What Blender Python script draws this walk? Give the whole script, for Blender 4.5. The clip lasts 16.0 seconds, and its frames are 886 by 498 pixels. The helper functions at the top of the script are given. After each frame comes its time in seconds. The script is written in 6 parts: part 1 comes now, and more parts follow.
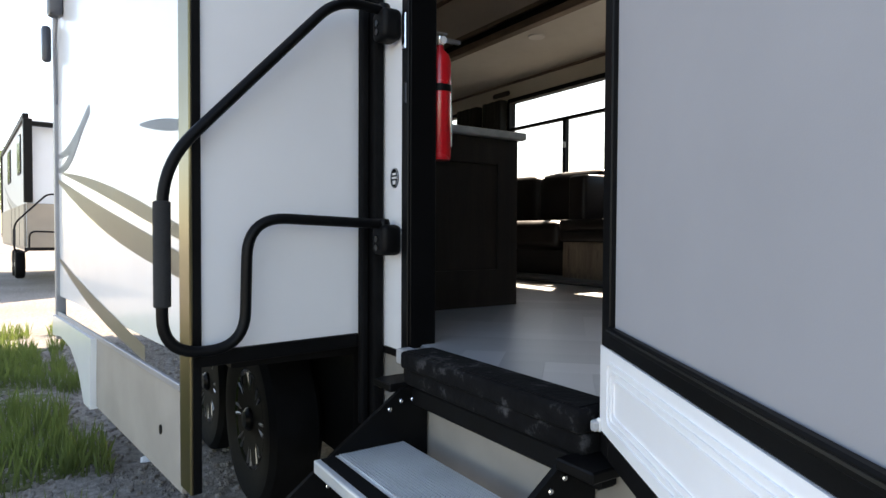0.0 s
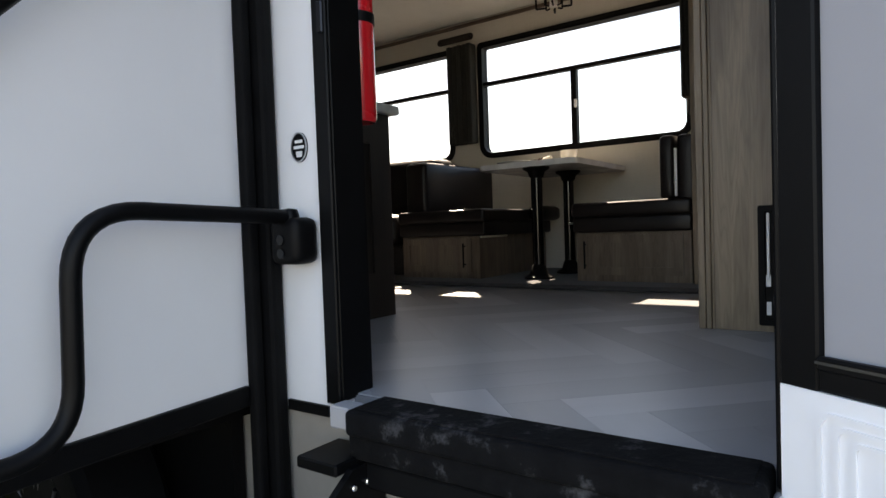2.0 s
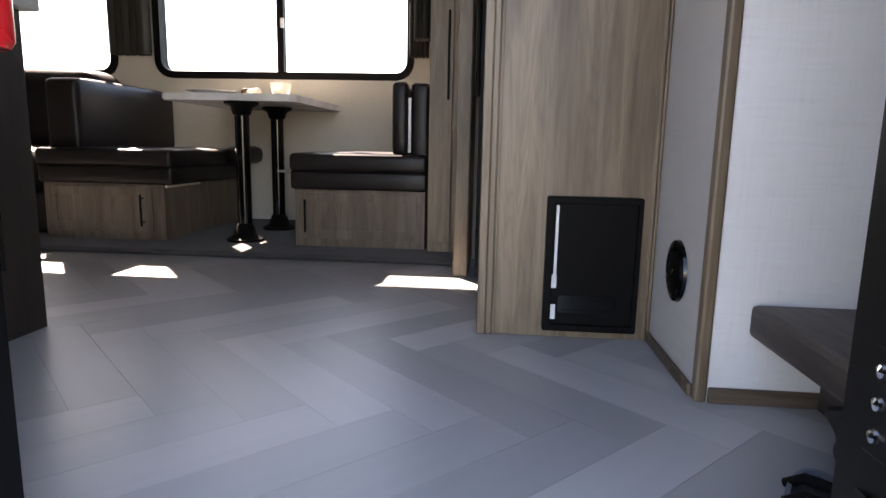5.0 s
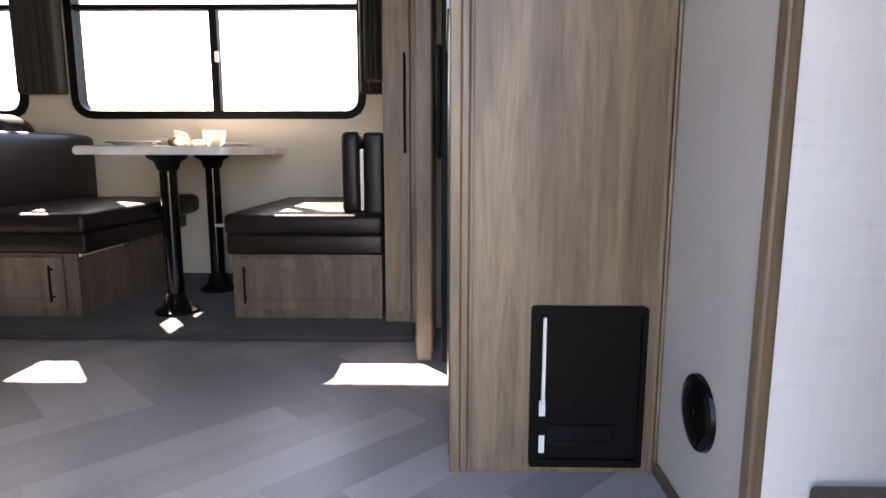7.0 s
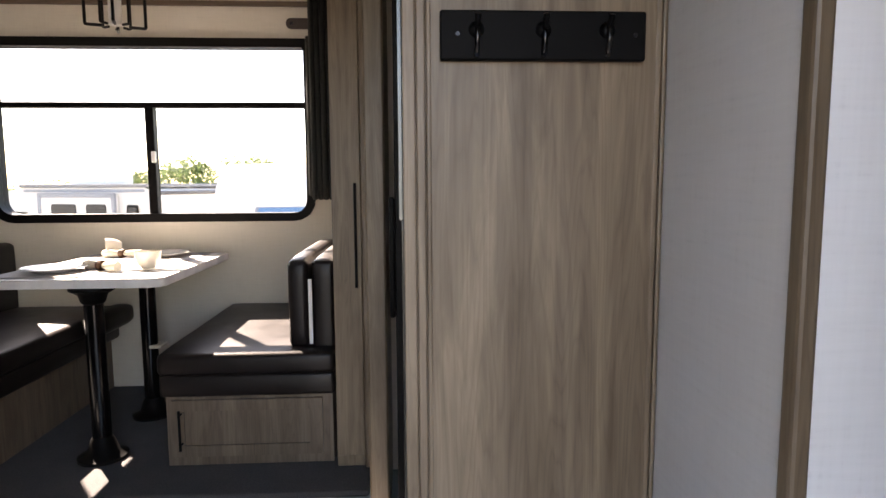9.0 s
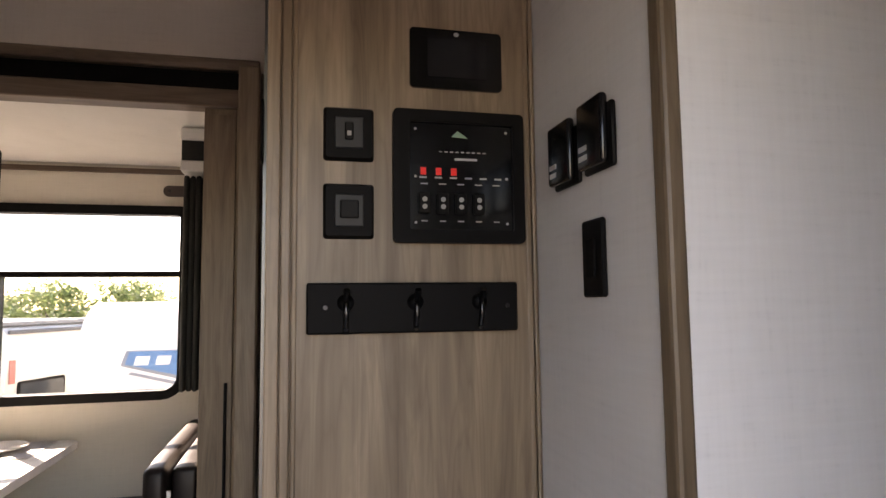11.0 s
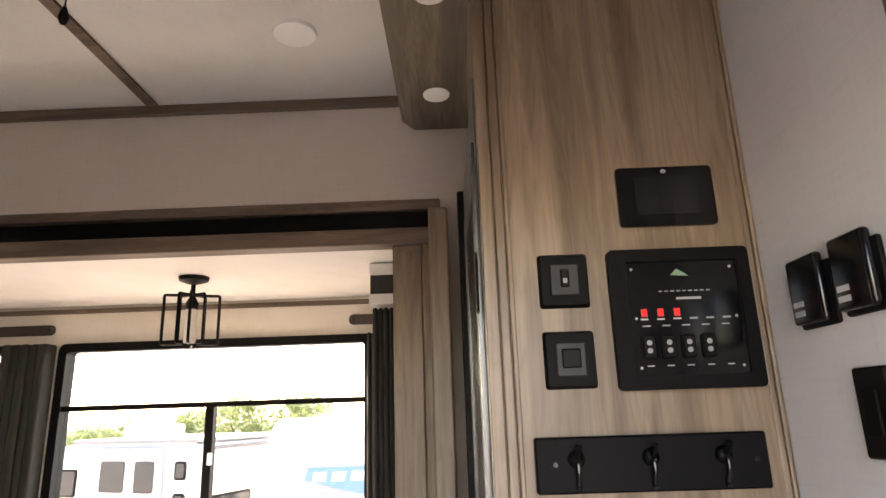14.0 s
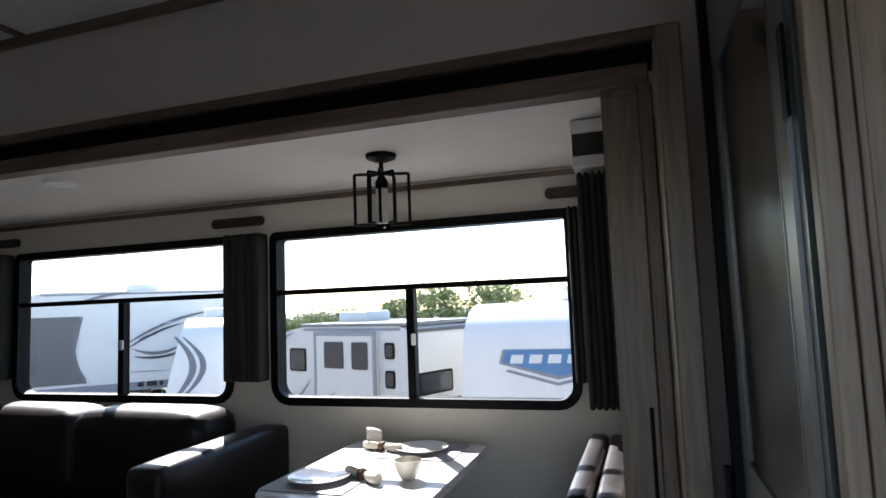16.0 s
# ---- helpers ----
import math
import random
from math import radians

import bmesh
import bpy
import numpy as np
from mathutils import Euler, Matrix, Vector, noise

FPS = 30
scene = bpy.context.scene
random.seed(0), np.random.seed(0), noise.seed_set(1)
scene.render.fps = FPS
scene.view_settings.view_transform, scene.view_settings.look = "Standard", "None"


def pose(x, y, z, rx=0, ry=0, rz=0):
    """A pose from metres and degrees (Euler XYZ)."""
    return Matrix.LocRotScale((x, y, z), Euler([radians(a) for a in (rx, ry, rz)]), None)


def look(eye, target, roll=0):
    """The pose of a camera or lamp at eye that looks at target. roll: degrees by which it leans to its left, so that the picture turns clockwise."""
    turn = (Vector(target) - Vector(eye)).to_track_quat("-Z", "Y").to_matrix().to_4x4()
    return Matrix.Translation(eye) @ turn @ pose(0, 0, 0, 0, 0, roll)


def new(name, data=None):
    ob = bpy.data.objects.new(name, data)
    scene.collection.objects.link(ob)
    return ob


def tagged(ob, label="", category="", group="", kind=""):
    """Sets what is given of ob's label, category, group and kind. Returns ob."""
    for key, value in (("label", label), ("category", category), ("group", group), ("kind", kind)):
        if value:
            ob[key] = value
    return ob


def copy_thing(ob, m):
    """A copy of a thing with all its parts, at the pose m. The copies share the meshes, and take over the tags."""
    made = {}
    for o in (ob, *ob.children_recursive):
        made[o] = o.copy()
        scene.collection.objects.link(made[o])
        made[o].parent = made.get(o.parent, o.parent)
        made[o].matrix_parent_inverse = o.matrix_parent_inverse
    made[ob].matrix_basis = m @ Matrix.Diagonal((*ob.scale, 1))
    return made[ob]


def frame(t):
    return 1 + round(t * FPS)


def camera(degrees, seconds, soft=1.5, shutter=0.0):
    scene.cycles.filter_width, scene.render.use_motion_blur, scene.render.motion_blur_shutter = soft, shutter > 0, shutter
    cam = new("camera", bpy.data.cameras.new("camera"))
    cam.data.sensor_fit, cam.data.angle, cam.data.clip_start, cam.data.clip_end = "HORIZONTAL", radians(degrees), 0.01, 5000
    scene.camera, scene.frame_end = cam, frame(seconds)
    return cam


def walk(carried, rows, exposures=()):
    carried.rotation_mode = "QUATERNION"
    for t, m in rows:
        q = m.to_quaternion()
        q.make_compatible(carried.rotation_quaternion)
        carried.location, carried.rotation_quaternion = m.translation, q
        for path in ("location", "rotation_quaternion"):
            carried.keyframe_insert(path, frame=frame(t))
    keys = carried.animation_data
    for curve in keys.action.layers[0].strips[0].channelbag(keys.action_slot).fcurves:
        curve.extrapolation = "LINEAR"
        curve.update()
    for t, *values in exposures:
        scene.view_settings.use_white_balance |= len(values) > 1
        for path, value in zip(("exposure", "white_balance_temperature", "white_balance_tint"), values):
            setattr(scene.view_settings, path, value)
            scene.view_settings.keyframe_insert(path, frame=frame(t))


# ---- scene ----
cam = camera(72.0, 16.0)
PATH = [
    (0, (0.44, 0.203, 1.176), (1.541, 1.872, 1.124), 0.3),
    (0.5, (0.435, 0.406, 1.187), (1.514, 2.09, 1.167), -0.0),
    (1, (0.403, 0.605, 1.192), (1.727, 2.103, 1.179), -1.2),
    (1.5, (0.396, 0.815, 1.172), (1.832, 2.206, 1.106), -0.1),
    (2, (0.494, 0.983, 1.168), (2.13, 2.131, 1.101), -2.0),
    (2.5, (0.578, 1.095, 1.177), (2.32, 2.075, 1.098), 1.2),
    (3, (0.71, 1.222, 1.16), (2.551, 2.0, 1.072), 0.4),
    (3.5, (0.814, 1.359, 1.23), (2.733, 1.911, 1.13), 0.5),
    (4, (0.861, 1.384, 1.299), (2.827, 1.635, 1.033), 0.0),
    (4.2, (0.874, 1.395, 1.289), (2.841, 1.611, 0.996), 0.4),
    (6.3, (1.183, 1.429, 1.489), (3.145, 1.531, 1.112), 1.3),
    (6.5, (1.221, 1.425, 1.507), (3.187, 1.492, 1.141), 1.2),
    (7, (1.327, 1.454, 1.547), (3.302, 1.487, 1.234), 0.1),
    (7.5, (1.402, 1.474, 1.664), (3.379, 1.429, 1.363), 0.9),
    (8, (1.43, 1.49, 1.77), (3.399, 1.381, 1.435), -0.3),
    (8.5, (1.435, 1.488, 1.828), (3.41, 1.419, 1.519), 0.1),
    (9, (1.542, 1.452, 1.930), (3.528, 1.341, 1.718), -0.3),
    (9.5, (1.620, 1.398, 2.028), (3.603, 1.180, 1.885), -0.9),
    (9.7, (1.628, 1.386, 2.076), (3.610, 1.131, 1.982), -0.4),
    (11.8, (1.599, 1.408, 2.249), (3.516, 0.931, 2.563), -1.5),
    (12, (1.603, 1.409, 2.270), (3.515, 0.957, 2.645), -1.5),
    (12.5, (1.583, 1.428, 2.295), (3.461, 1.007, 2.838), -1.2),
    (13, (1.578, 1.436, 2.303), (3.438, 1.104, 2.958), -1.2),
    (13.5, (1.583, 1.468, 2.300), (3.481, 1.329, 2.914), -1.3),
    (14, (1.616, 1.516, 2.287), (3.550, 1.544, 2.796), -1.9),
    (14.5, (1.654, 1.561, 2.268), (3.601, 1.695, 2.703), -2.0),
    (15, (1.737, 1.588, 2.260), (3.687, 1.868, 2.602), -2.1),
    (15.5, (1.852, 1.622, 2.256), (3.777, 2.105, 2.507), -2.2),
    (16, (1.935, 1.640, 2.255), (3.825, 2.266, 2.435), -2.2),
]
EXPOSURES = [(0, 1.9, 7800, 15), (1.5, 1.9, 7900, 16), (3.0, 1.9, 8000, 18), (4.2, 2.65, 7800, 21), (6.3, 3.65, 7700, 26), (8.0, 3.55, 7700, 26), (9.0, 3.25, 7700, 23),
             (9.7, 3.0, 7800, 22), (11.8, 3.6, 8800, 28), (13.0, 4.35, 9300, 28), (14.0, 4.2, 8200, 25), (15.0, 3.3, 6600, 19), (16.0, 2.17, 6000, 15)]
walk(cam, [(t, look(eye, target, roll)) for t, eye, target, roll in PATH], EXPOSURES)

# ---------------------------------------------------------------- light
SUN_WAY = Vector((0.943, 0.737, 1.0)).normalized()
world = bpy.data.worlds.new("world")
scene.world = world
world.use_nodes = True
sky = world.node_tree.nodes.new("ShaderNodeTexSky")
sky.sky_type, sky.sun_disc = "NISHITA", False
sky.sun_elevation = math.asin(SUN_WAY.z)
sky.sun_rotation = math.atan2(SUN_WAY.x, SUN_WAY.y)
sky.air_density, sky.dust_density = 1.0, 0.6
world.node_tree.links.new(sky.outputs[0], world.node_tree.nodes["Background"].inputs[0])
world.node_tree.nodes["Background"].inputs[1].default_value = 0.15
sun = new("sun", bpy.data.lights.new("sun", "SUN"))
sun.data.energy, sun.data.angle, sun.data.color = 5.0, radians(0.6), (1.0, 0.94, 0.85)
sun.matrix_world = look(SUN_WAY * 30, (0, 0, 0))

# ---------------------------------------------------------------- mesh helpers
def vert_box(bm, x0, x1, y0, y1, z0, z1, bevel=0.0, seg=1):
    m = Matrix.LocRotScale(((x0 + x1) / 2, (y0 + y1) / 2, (z0 + z1) / 2), None, (abs(x1 - x0), abs(y1 - y0), abs(z1 - z0)))
    r = bmesh.ops.create_cube(bm, size=1, matrix=m)
    if bevel:
        edges = list({e for v in r["verts"] for e in v.link_edges})
        bmesh.ops.bevel(bm, geom=edges, offset=bevel, segments=seg, profile=0.5, affect="EDGES", clamp_overlap=True)
    return bm


def box(*a, **k):
    return vert_box(bmesh.new(), *a, **k)


def boxes(rows, bevel=0.0):
    bm = bmesh.new()
    for r in rows:
        vert_box(bm, *r, bevel=bevel)
    return bm


def place(u, v, w, axis):
    return {"x": (w, u, v), "y": (u, w, v), "z": (u, v, w)}[axis]


def rrect(u0, u1, v0, v1, r, n=5, low=None):
    """A rounded rectangle; low: another radius for the two lower corners."""
    out, q = [], r if low is None else low
    for cu, cv, a0, r in ((u1 - r, v1 - r, 0, r), (u0 + r, v1 - r, 90, r), (u0 + q, v0 + q, 180, q), (u1 - q, v0 + q, 270, q)):
        for i in range(n + 1):
            a = radians(a0 + 90 * i / n)
            out.append((cu + r * math.cos(a), cv + r * math.sin(a)))
    return out


def oval(u, v, ru, rv, n=28):
    return [(u + ru * math.cos(2 * math.pi * i / n), v + rv * math.sin(2 * math.pi * i / n)) for i in range(n)]


def prism(bm, outline, axis, a, b, shrink=0.0):
    """A plate with the outline, from a to b along the axis; shrink draws its far face in, for a sloped edge."""
    cu = sum(p[0] for p in outline) / len(outline)
    cv = sum(p[1] for p in outline) / len(outline)
    lo = [bm.verts.new(place(u, v, a, axis)) for u, v in outline]
    hi = [bm.verts.new(place(cu + (u - cu) * (1 - shrink), cv + (v - cv) * (1 - shrink), b, axis)) for u, v in outline]
    n = len(lo)
    bm.faces.new(lo), bm.faces.new(hi[::-1])
    for i in range(n):
        bm.faces.new((lo[i], hi[i], hi[(i + 1) % n], lo[(i + 1) % n]))
    return bm


def plate(outline, axis, a, b, shrink=0.0):
    return prism(bmesh.new(), outline, axis, a, b, shrink)


def ring(bm, outer, inner, axis, a, b):
    n = len(outer)
    q = [[bm.verts.new(place(u, v, w, axis)) for u, v in line] for line, w in ((outer, a), (outer, b), (inner, b), (inner, a))]
    for k in range(4):
        for i in range(n):
            bm.faces.new((q[k][i], q[k][(i + 1) % n], q[(k + 1) % 4][(i + 1) % n], q[(k + 1) % 4][i]))
    return bm


def fillet(pts, r, n=6):
    out = [Vector(pts[0])]
    for p, q, s in zip(pts, pts[1:], pts[2:]):
        p, q, s = Vector(p), Vector(q), Vector(s)
        d = min(r, (p - q).length * 0.48, (s - q).length * 0.48)
        a, b = q + (p - q).normalized() * d, q + (s - q).normalized() * d
        out += [(1 - k / n) ** 2 * a + 2 * k / n * (1 - k / n) * q + (k / n) ** 2 * b for k in range(n + 1)]
    return out + [Vector(pts[-1])]


def tube(bm, pts, r, n=10, radii=None):
    pts = [Vector(p) for p in pts]
    side, rows = None, []
    for i, p in enumerate(pts):
        d = (pts[min(i + 1, len(pts) - 1)] - pts[max(i - 1, 0)]).normalized()
        if side is None:
            side = d.orthogonal().normalized()
        side = (side - d * side.dot(d)).normalized()
        up, rr = d.cross(side), radii[i] if radii else r
        rows.append([bm.verts.new(p + rr * (side * math.cos(2 * math.pi * k / n) + up * math.sin(2 * math.pi * k / n))) for k in range(n)])
    for a, b in zip(rows, rows[1:]):
        for k in range(n):
            bm.faces.new((a[k], a[(k + 1) % n], b[(k + 1) % n], b[k]))
    bm.faces.new(rows[0][::-1]), bm.faces.new(rows[-1])
    return bm


def lathe(bm, profile, centre, n=24, axis="z"):
    """A turned shape: (radius, height) rows round an axis through the centre."""
    c = Vector(centre)
    rows = []
    for r, h in profile:
        rows.append([bm.verts.new(c + Vector(place(r * math.cos(2 * math.pi * k / n), r * math.sin(2 * math.pi * k / n), h, axis))) for k in range(n)])
    for a, b in zip(rows, rows[1:]):
        for k in range(n):
            bm.faces.new((a[k], a[(k + 1) % n], b[(k + 1) % n], b[k]))
    bm.faces.new(rows[0][::-1]), bm.faces.new(rows[-1])
    return bm


def cushion(x0, x1, y0, y1, z0, z1, r=0.03, puff=0.012, cuts=6):
    """A stuffed cushion: rounded edges, faces that swell, faint creases."""
    bm = box(x0, x1, y0, y1, z0, z1, bevel=r, seg=3)
    bmesh.ops.subdivide_edges(bm, edges=[e for e in bm.edges if e.calc_length() > 0.12], cuts=cuts, use_grid_fill=True)
    c = Vector(((x0 + x1) / 2, (y0 + y1) / 2, (z0 + z1) / 2))
    h = Vector((abs(x1 - x0) / 2, abs(y1 - y0) / 2, abs(z1 - z0) / 2))
    bm.normal_update()
    for v in bm.verts:
        d = v.co - c
        e = sorted(max(0.0, 1 - abs(d[i]) / h[i]) for i in range(3))
        v.co += v.normal * (puff * min(1.0, 3 * e[1]) + 0.002 * noise.noise(v.co * 9))
    return bm


def link(name, bm, material, smooth=None):
    me = bpy.data.meshes.new(name)
    bmesh.ops.recalc_face_normals(bm, faces=bm.faces)
    bm.to_mesh(me)
    bm.free()
    me.materials.append(material)
    if smooth is not None:
        me.shade_smooth()
        me.set_sharp_from_angle(angle=radians(smooth))
    return new(name, me)


def part(name, bm, material, parent, label="", smooth=None):
    ob = link(name, bm, material, smooth)
    ob.parent = parent
    if parent.parent is None:
        ob.matrix_parent_inverse = parent.matrix_basis.inverted()
    if label:
        ob["label"] = label
    return ob


def thing(name, at, label, category, group="", kind=""):
    ob = new(name)
    ob.empty_display_size = 0.05
    ob.location = at
    return tagged(ob, label, category, group, kind)


def solo(name, bm, material, label, category, kind="", smooth=None, group=""):
    return tagged(link(name, bm, material, smooth), label, category, group, kind)


# ---------------------------------------------------------------- materials
def material(name):
    m = bpy.data.materials.new(name)
    m.use_nodes = True
    return m, m.node_tree.nodes, m.node_tree.links, m.node_tree.nodes["Principled BSDF"]


def coords(n, l, scale, kind="Object"):
    tc, mp = n.new("ShaderNodeTexCoord"), n.new("ShaderNodeMapping")
    mp.inputs["Scale"].default_value = scale
    l.new(tc.outputs[kind], mp.inputs[0])
    return mp.outputs[0]


def noise_tex(n, l, vec, scale, detail=4.0, rough=0.55):
    t = n.new("ShaderNodeTexNoise")
    t.inputs["Scale"].default_value, t.inputs["Detail"].default_value, t.inputs["Roughness"].default_value = scale, detail, rough
    l.new(vec, t.inputs["Vector"])
    return t.outputs["Fac"]


def ramp(n, l, fac, stops):
    r = n.new("ShaderNodeValToRGB")
    while len(r.color_ramp.elements) < len(stops):
        r.color_ramp.elements.new(0.5)
    for e, (p, c) in zip(r.color_ramp.elements, stops):
        e.position, e.color = p, (*c, 1)
    l.new(fac, r.inputs[0])
    return r.outputs[0]


def mixed(n, l, a, b, fac, mode="MIX"):
    m = n.new("ShaderNodeMix")
    m.data_type, m.blend_type = "RGBA", mode
    for src, sock in ((fac, m.inputs[0]), (a, m.inputs[6]), (b, m.inputs[7])):
        if isinstance(src, (int, float)):
            sock.default_value = src
        elif isinstance(src, tuple):
            sock.default_value = (*src, 1)
        else:
            l.new(src, sock)
    return m.outputs[2]


def bumped(n, l, b, height, strength, distance=0.002):
    u = n.new("ShaderNodeBump")
    u.inputs["Strength"].default_value, u.inputs["Distance"].default_value = strength, distance
    l.new(height, u.inputs["Height"])
    l.new(u.outputs[0], b.inputs["Normal"])


def plain(name, colour, rough=0.5, metal=0.0, vary=0.12, scale=6.0, grain=120.0, bump=0.08, coat=0.0, spec=0.5):
    """Paint, plastic, metal: large soft stains and a fine grain in colour and gloss."""
    m, n, l, b = material(name)
    vec = coords(n, l, (1, 1, 1))
    big, fine = noise_tex(n, l, vec, scale), noise_tex(n, l, vec, grain, 2)
    dark = tuple(c * (1 - vary) for c in colour)
    light = tuple(min(1, c * (1 + vary * 0.5)) for c in colour)
    l.new(ramp(n, l, big, [(0.3, dark), (0.7, light)]), b.inputs["Base Color"])
    rr = n.new("ShaderNodeMapRange")
    rr.inputs["To Min"].default_value, rr.inputs["To Max"].default_value = max(0.03, rough - 0.08), min(1, rough + 0.1)
    l.new(big, rr.inputs[0])
    l.new(rr.outputs[0], b.inputs["Roughness"])
    b.inputs["Metallic"].default_value, b.inputs["Coat Weight"].default_value, b.inputs["Specular IOR Level"].default_value = metal, coat, spec
    if bump:
        bumped(n, l, b, fine, bump, 0.001)
    return m


def wood(name, dark, mid, light, rough=0.45, along="z", tight=1.0):
    m, n, l, b = material(name)
    k = {"x": (0.8, 8, 8), "y": (8, 0.8, 8), "z": (8, 8, 0.8)}[along]
    k2 = {"x": (2.0, 90, 90), "y": (90, 2.0, 90), "z": (90, 90, 2.0)}[along]
    vec, vec2 = coords(n, l, tuple(c * tight for c in k)), coords(n, l, tuple(c * tight for c in k2))
    warp = n.new("ShaderNodeVectorMath")
    warp.operation = "ADD"
    wn = n.new("ShaderNodeTexNoise")
    wn.inputs["Scale"].default_value = 1.4
    l.new(vec, wn.inputs["Vector"])
    l.new(vec, warp.inputs[0]), l.new(wn.outputs["Color"], warp.inputs[1])
    rings = noise_tex(n, l, warp.outputs[0], 1.5, 6, 0.62)
    streak = noise_tex(n, l, vec2, 1.0, 3)
    base = ramp(n, l, rings, [(0.30, dark), (0.47, mid), (0.56, light), (0.70, mid)])
    fine = ramp(n, l, streak, [(0.33, (0.66, 0.63, 0.60)), (0.52, (1, 1, 1))])
    blot = ramp(n, l, noise_tex(n, l, coords(n, l, tuple(0.28 * c for c in k)), 1.3, 3), [(0.32, (0.80, 0.77, 0.74)), (0.66, (1.06, 1.05, 1.04))])
    # growth rings cut lengthwise: contour lines of a long soft field, arched where the field peaks
    k3 = {"x": (0.34, 5.5, 5.5), "y": (5.5, 0.34, 5.5), "z": (5.5, 5.5, 0.34)}[along]
    field = noise_tex(n, l, coords(n, l, tuple(c * tight for c in k3)), 1.6, 3, 0.42)
    many = n.new("ShaderNodeMath")
    many.operation = "MULTIPLY"
    many.inputs[1].default_value = 30.0
    saw = n.new("ShaderNodeMath")
    saw.operation = "FRACT"
    l.new(field, many.inputs[0]), l.new(many.outputs[0], saw.inputs[0])
    lines = ramp(n, l, saw.outputs[0], [(0.0, (0.72, 0.69, 0.66)), (0.16, (0.93, 0.92, 0.91)), (0.75, (1.04, 1.04, 1.04)), (1.0, (0.80, 0.78, 0.76))])
    k4 = {"x": (0.25, 13, 13), "y": (13, 0.25, 13), "z": (13, 13, 0.25)}[along]
    bands = ramp(n, l, noise_tex(n, l, coords(n, l, tuple(c * tight for c in k4)), 1.0, 2, 0.5), [(0.34, (0.86, 0.85, 0.85)), (0.64, (1.06, 1.06, 1.05))])
    body = mixed(n, l, mixed(n, l, base, fine, 0.42, "MULTIPLY"), lines, 0.6, "MULTIPLY")
    body = mixed(n, l, body, bands, 0.9, "MULTIPLY")
    l.new(mixed(n, l, body, blot, 1.0, "MULTIPLY"), b.inputs["Base Color"])
    b.inputs["Roughness"].default_value = rough
    bumped(n, l, b, streak, 0.25, 0.0008)
    return m


def linen(name, colour, rough=0.75):
    """Printed wall covering with a faint woven slub."""
    m, n, l, b = material(name)
    a = noise_tex(n, l, coords(n, l, (110, 110, 9)), 1.0, 3)
    c = noise_tex(n, l, coords(n, l, (9, 9, 120)), 1.0, 3)
    big = noise_tex(n, l, coords(n, l, (1, 1, 1)), 2.2)
    weave = mixed(n, l, a, c, 0.55)
    col = ramp(n, l, weave, [(0.28, tuple(v * 0.90 for v in colour)), (0.42, tuple(v * 0.985 for v in colour)), (0.72, tuple(min(1, v * 1.04) for v in colour))])
    soft = ramp(n, l, big, [(0.3, (0.93, 0.92, 0.9)), (0.7, (1, 1, 1))])
    l.new(mixed(n, l, col, soft, 1.0, "MULTIPLY"), b.inputs["Base Color"])
    b.inputs["Roughness"].default_value = rough
    bumped(n, l, b, weave, 0.15, 0.0006)
    return m


def fabric(name, colour, rough=0.6, grain=260.0, sheen=0.0):
    m, n, l, b = material(name)
    vec = coords(n, l, (1, 1, 1))
    f, big = noise_tex(n, l, vec, grain, 2), noise_tex(n, l, vec, 7.0)
    c1 = ramp(n, l, f, [(0.3, tuple(v * 0.7 for v in colour)), (0.7, tuple(v * 1.25 for v in colour))])
    c2 = ramp(n, l, big, [(0.3, (0.8, 0.8, 0.8)), (0.7, (1, 1, 1))])
    l.new(mixed(n, l, c1, c2, 1.0, "MULTIPLY"), b.inputs["Base Color"])
    b.inputs["Roughness"].default_value, b.inputs["Sheen Weight"].default_value = rough, sheen
    bumped(n, l, b, f, 0.3, 0.001)
    return m


def planks_mat(name):
    """Grey wood-look vinyl: each plank its own tone, grain along its length."""
    m, n, l, b = material(name)
    info = n.new("ShaderNodeObjectInfo")
    tone = ramp(n, l, info.outputs["Random"], [(0.0, (0.272, 0.279, 0.288)), (0.5, (0.335, 0.343, 0.352)), (1.0, (0.430, 0.436, 0.443))])
    shift = n.new("ShaderNodeVectorMath")
    shift.operation = "ADD"
    l.new(coords(n, l, (1.0, 9, 9)), shift.inputs[0])
    scl = n.new("ShaderNodeVectorMath")
    scl.operation = "SCALE"
    scl.inputs["Scale"].default_value = 37.0
    l.new(info.outputs["Location"], scl.inputs[0])
    l.new(scl.outputs[0], shift.inputs[1])
    g = noise_tex(n, l, shift.outputs[0], 1.5, 5, 0.55)
    col = mixed(n, l, tone, ramp(n, l, g, [(0.3, (0.86, 0.85, 0.84)), (0.68, (1.05, 1.05, 1.05))]), 0.5, "MULTIPLY")
    l.new(col, b.inputs["Base Color"])
    rr = n.new("ShaderNodeMapRange")
    rr.inputs["To Min"].default_value, rr.inputs["To Max"].default_value = 0.31, 0.38
    l.new(g, rr.inputs[0]), l.new(rr.outputs[0], b.inputs["Roughness"])
    bumped(n, l, b, g, 0.05, 0.0005)
    return m


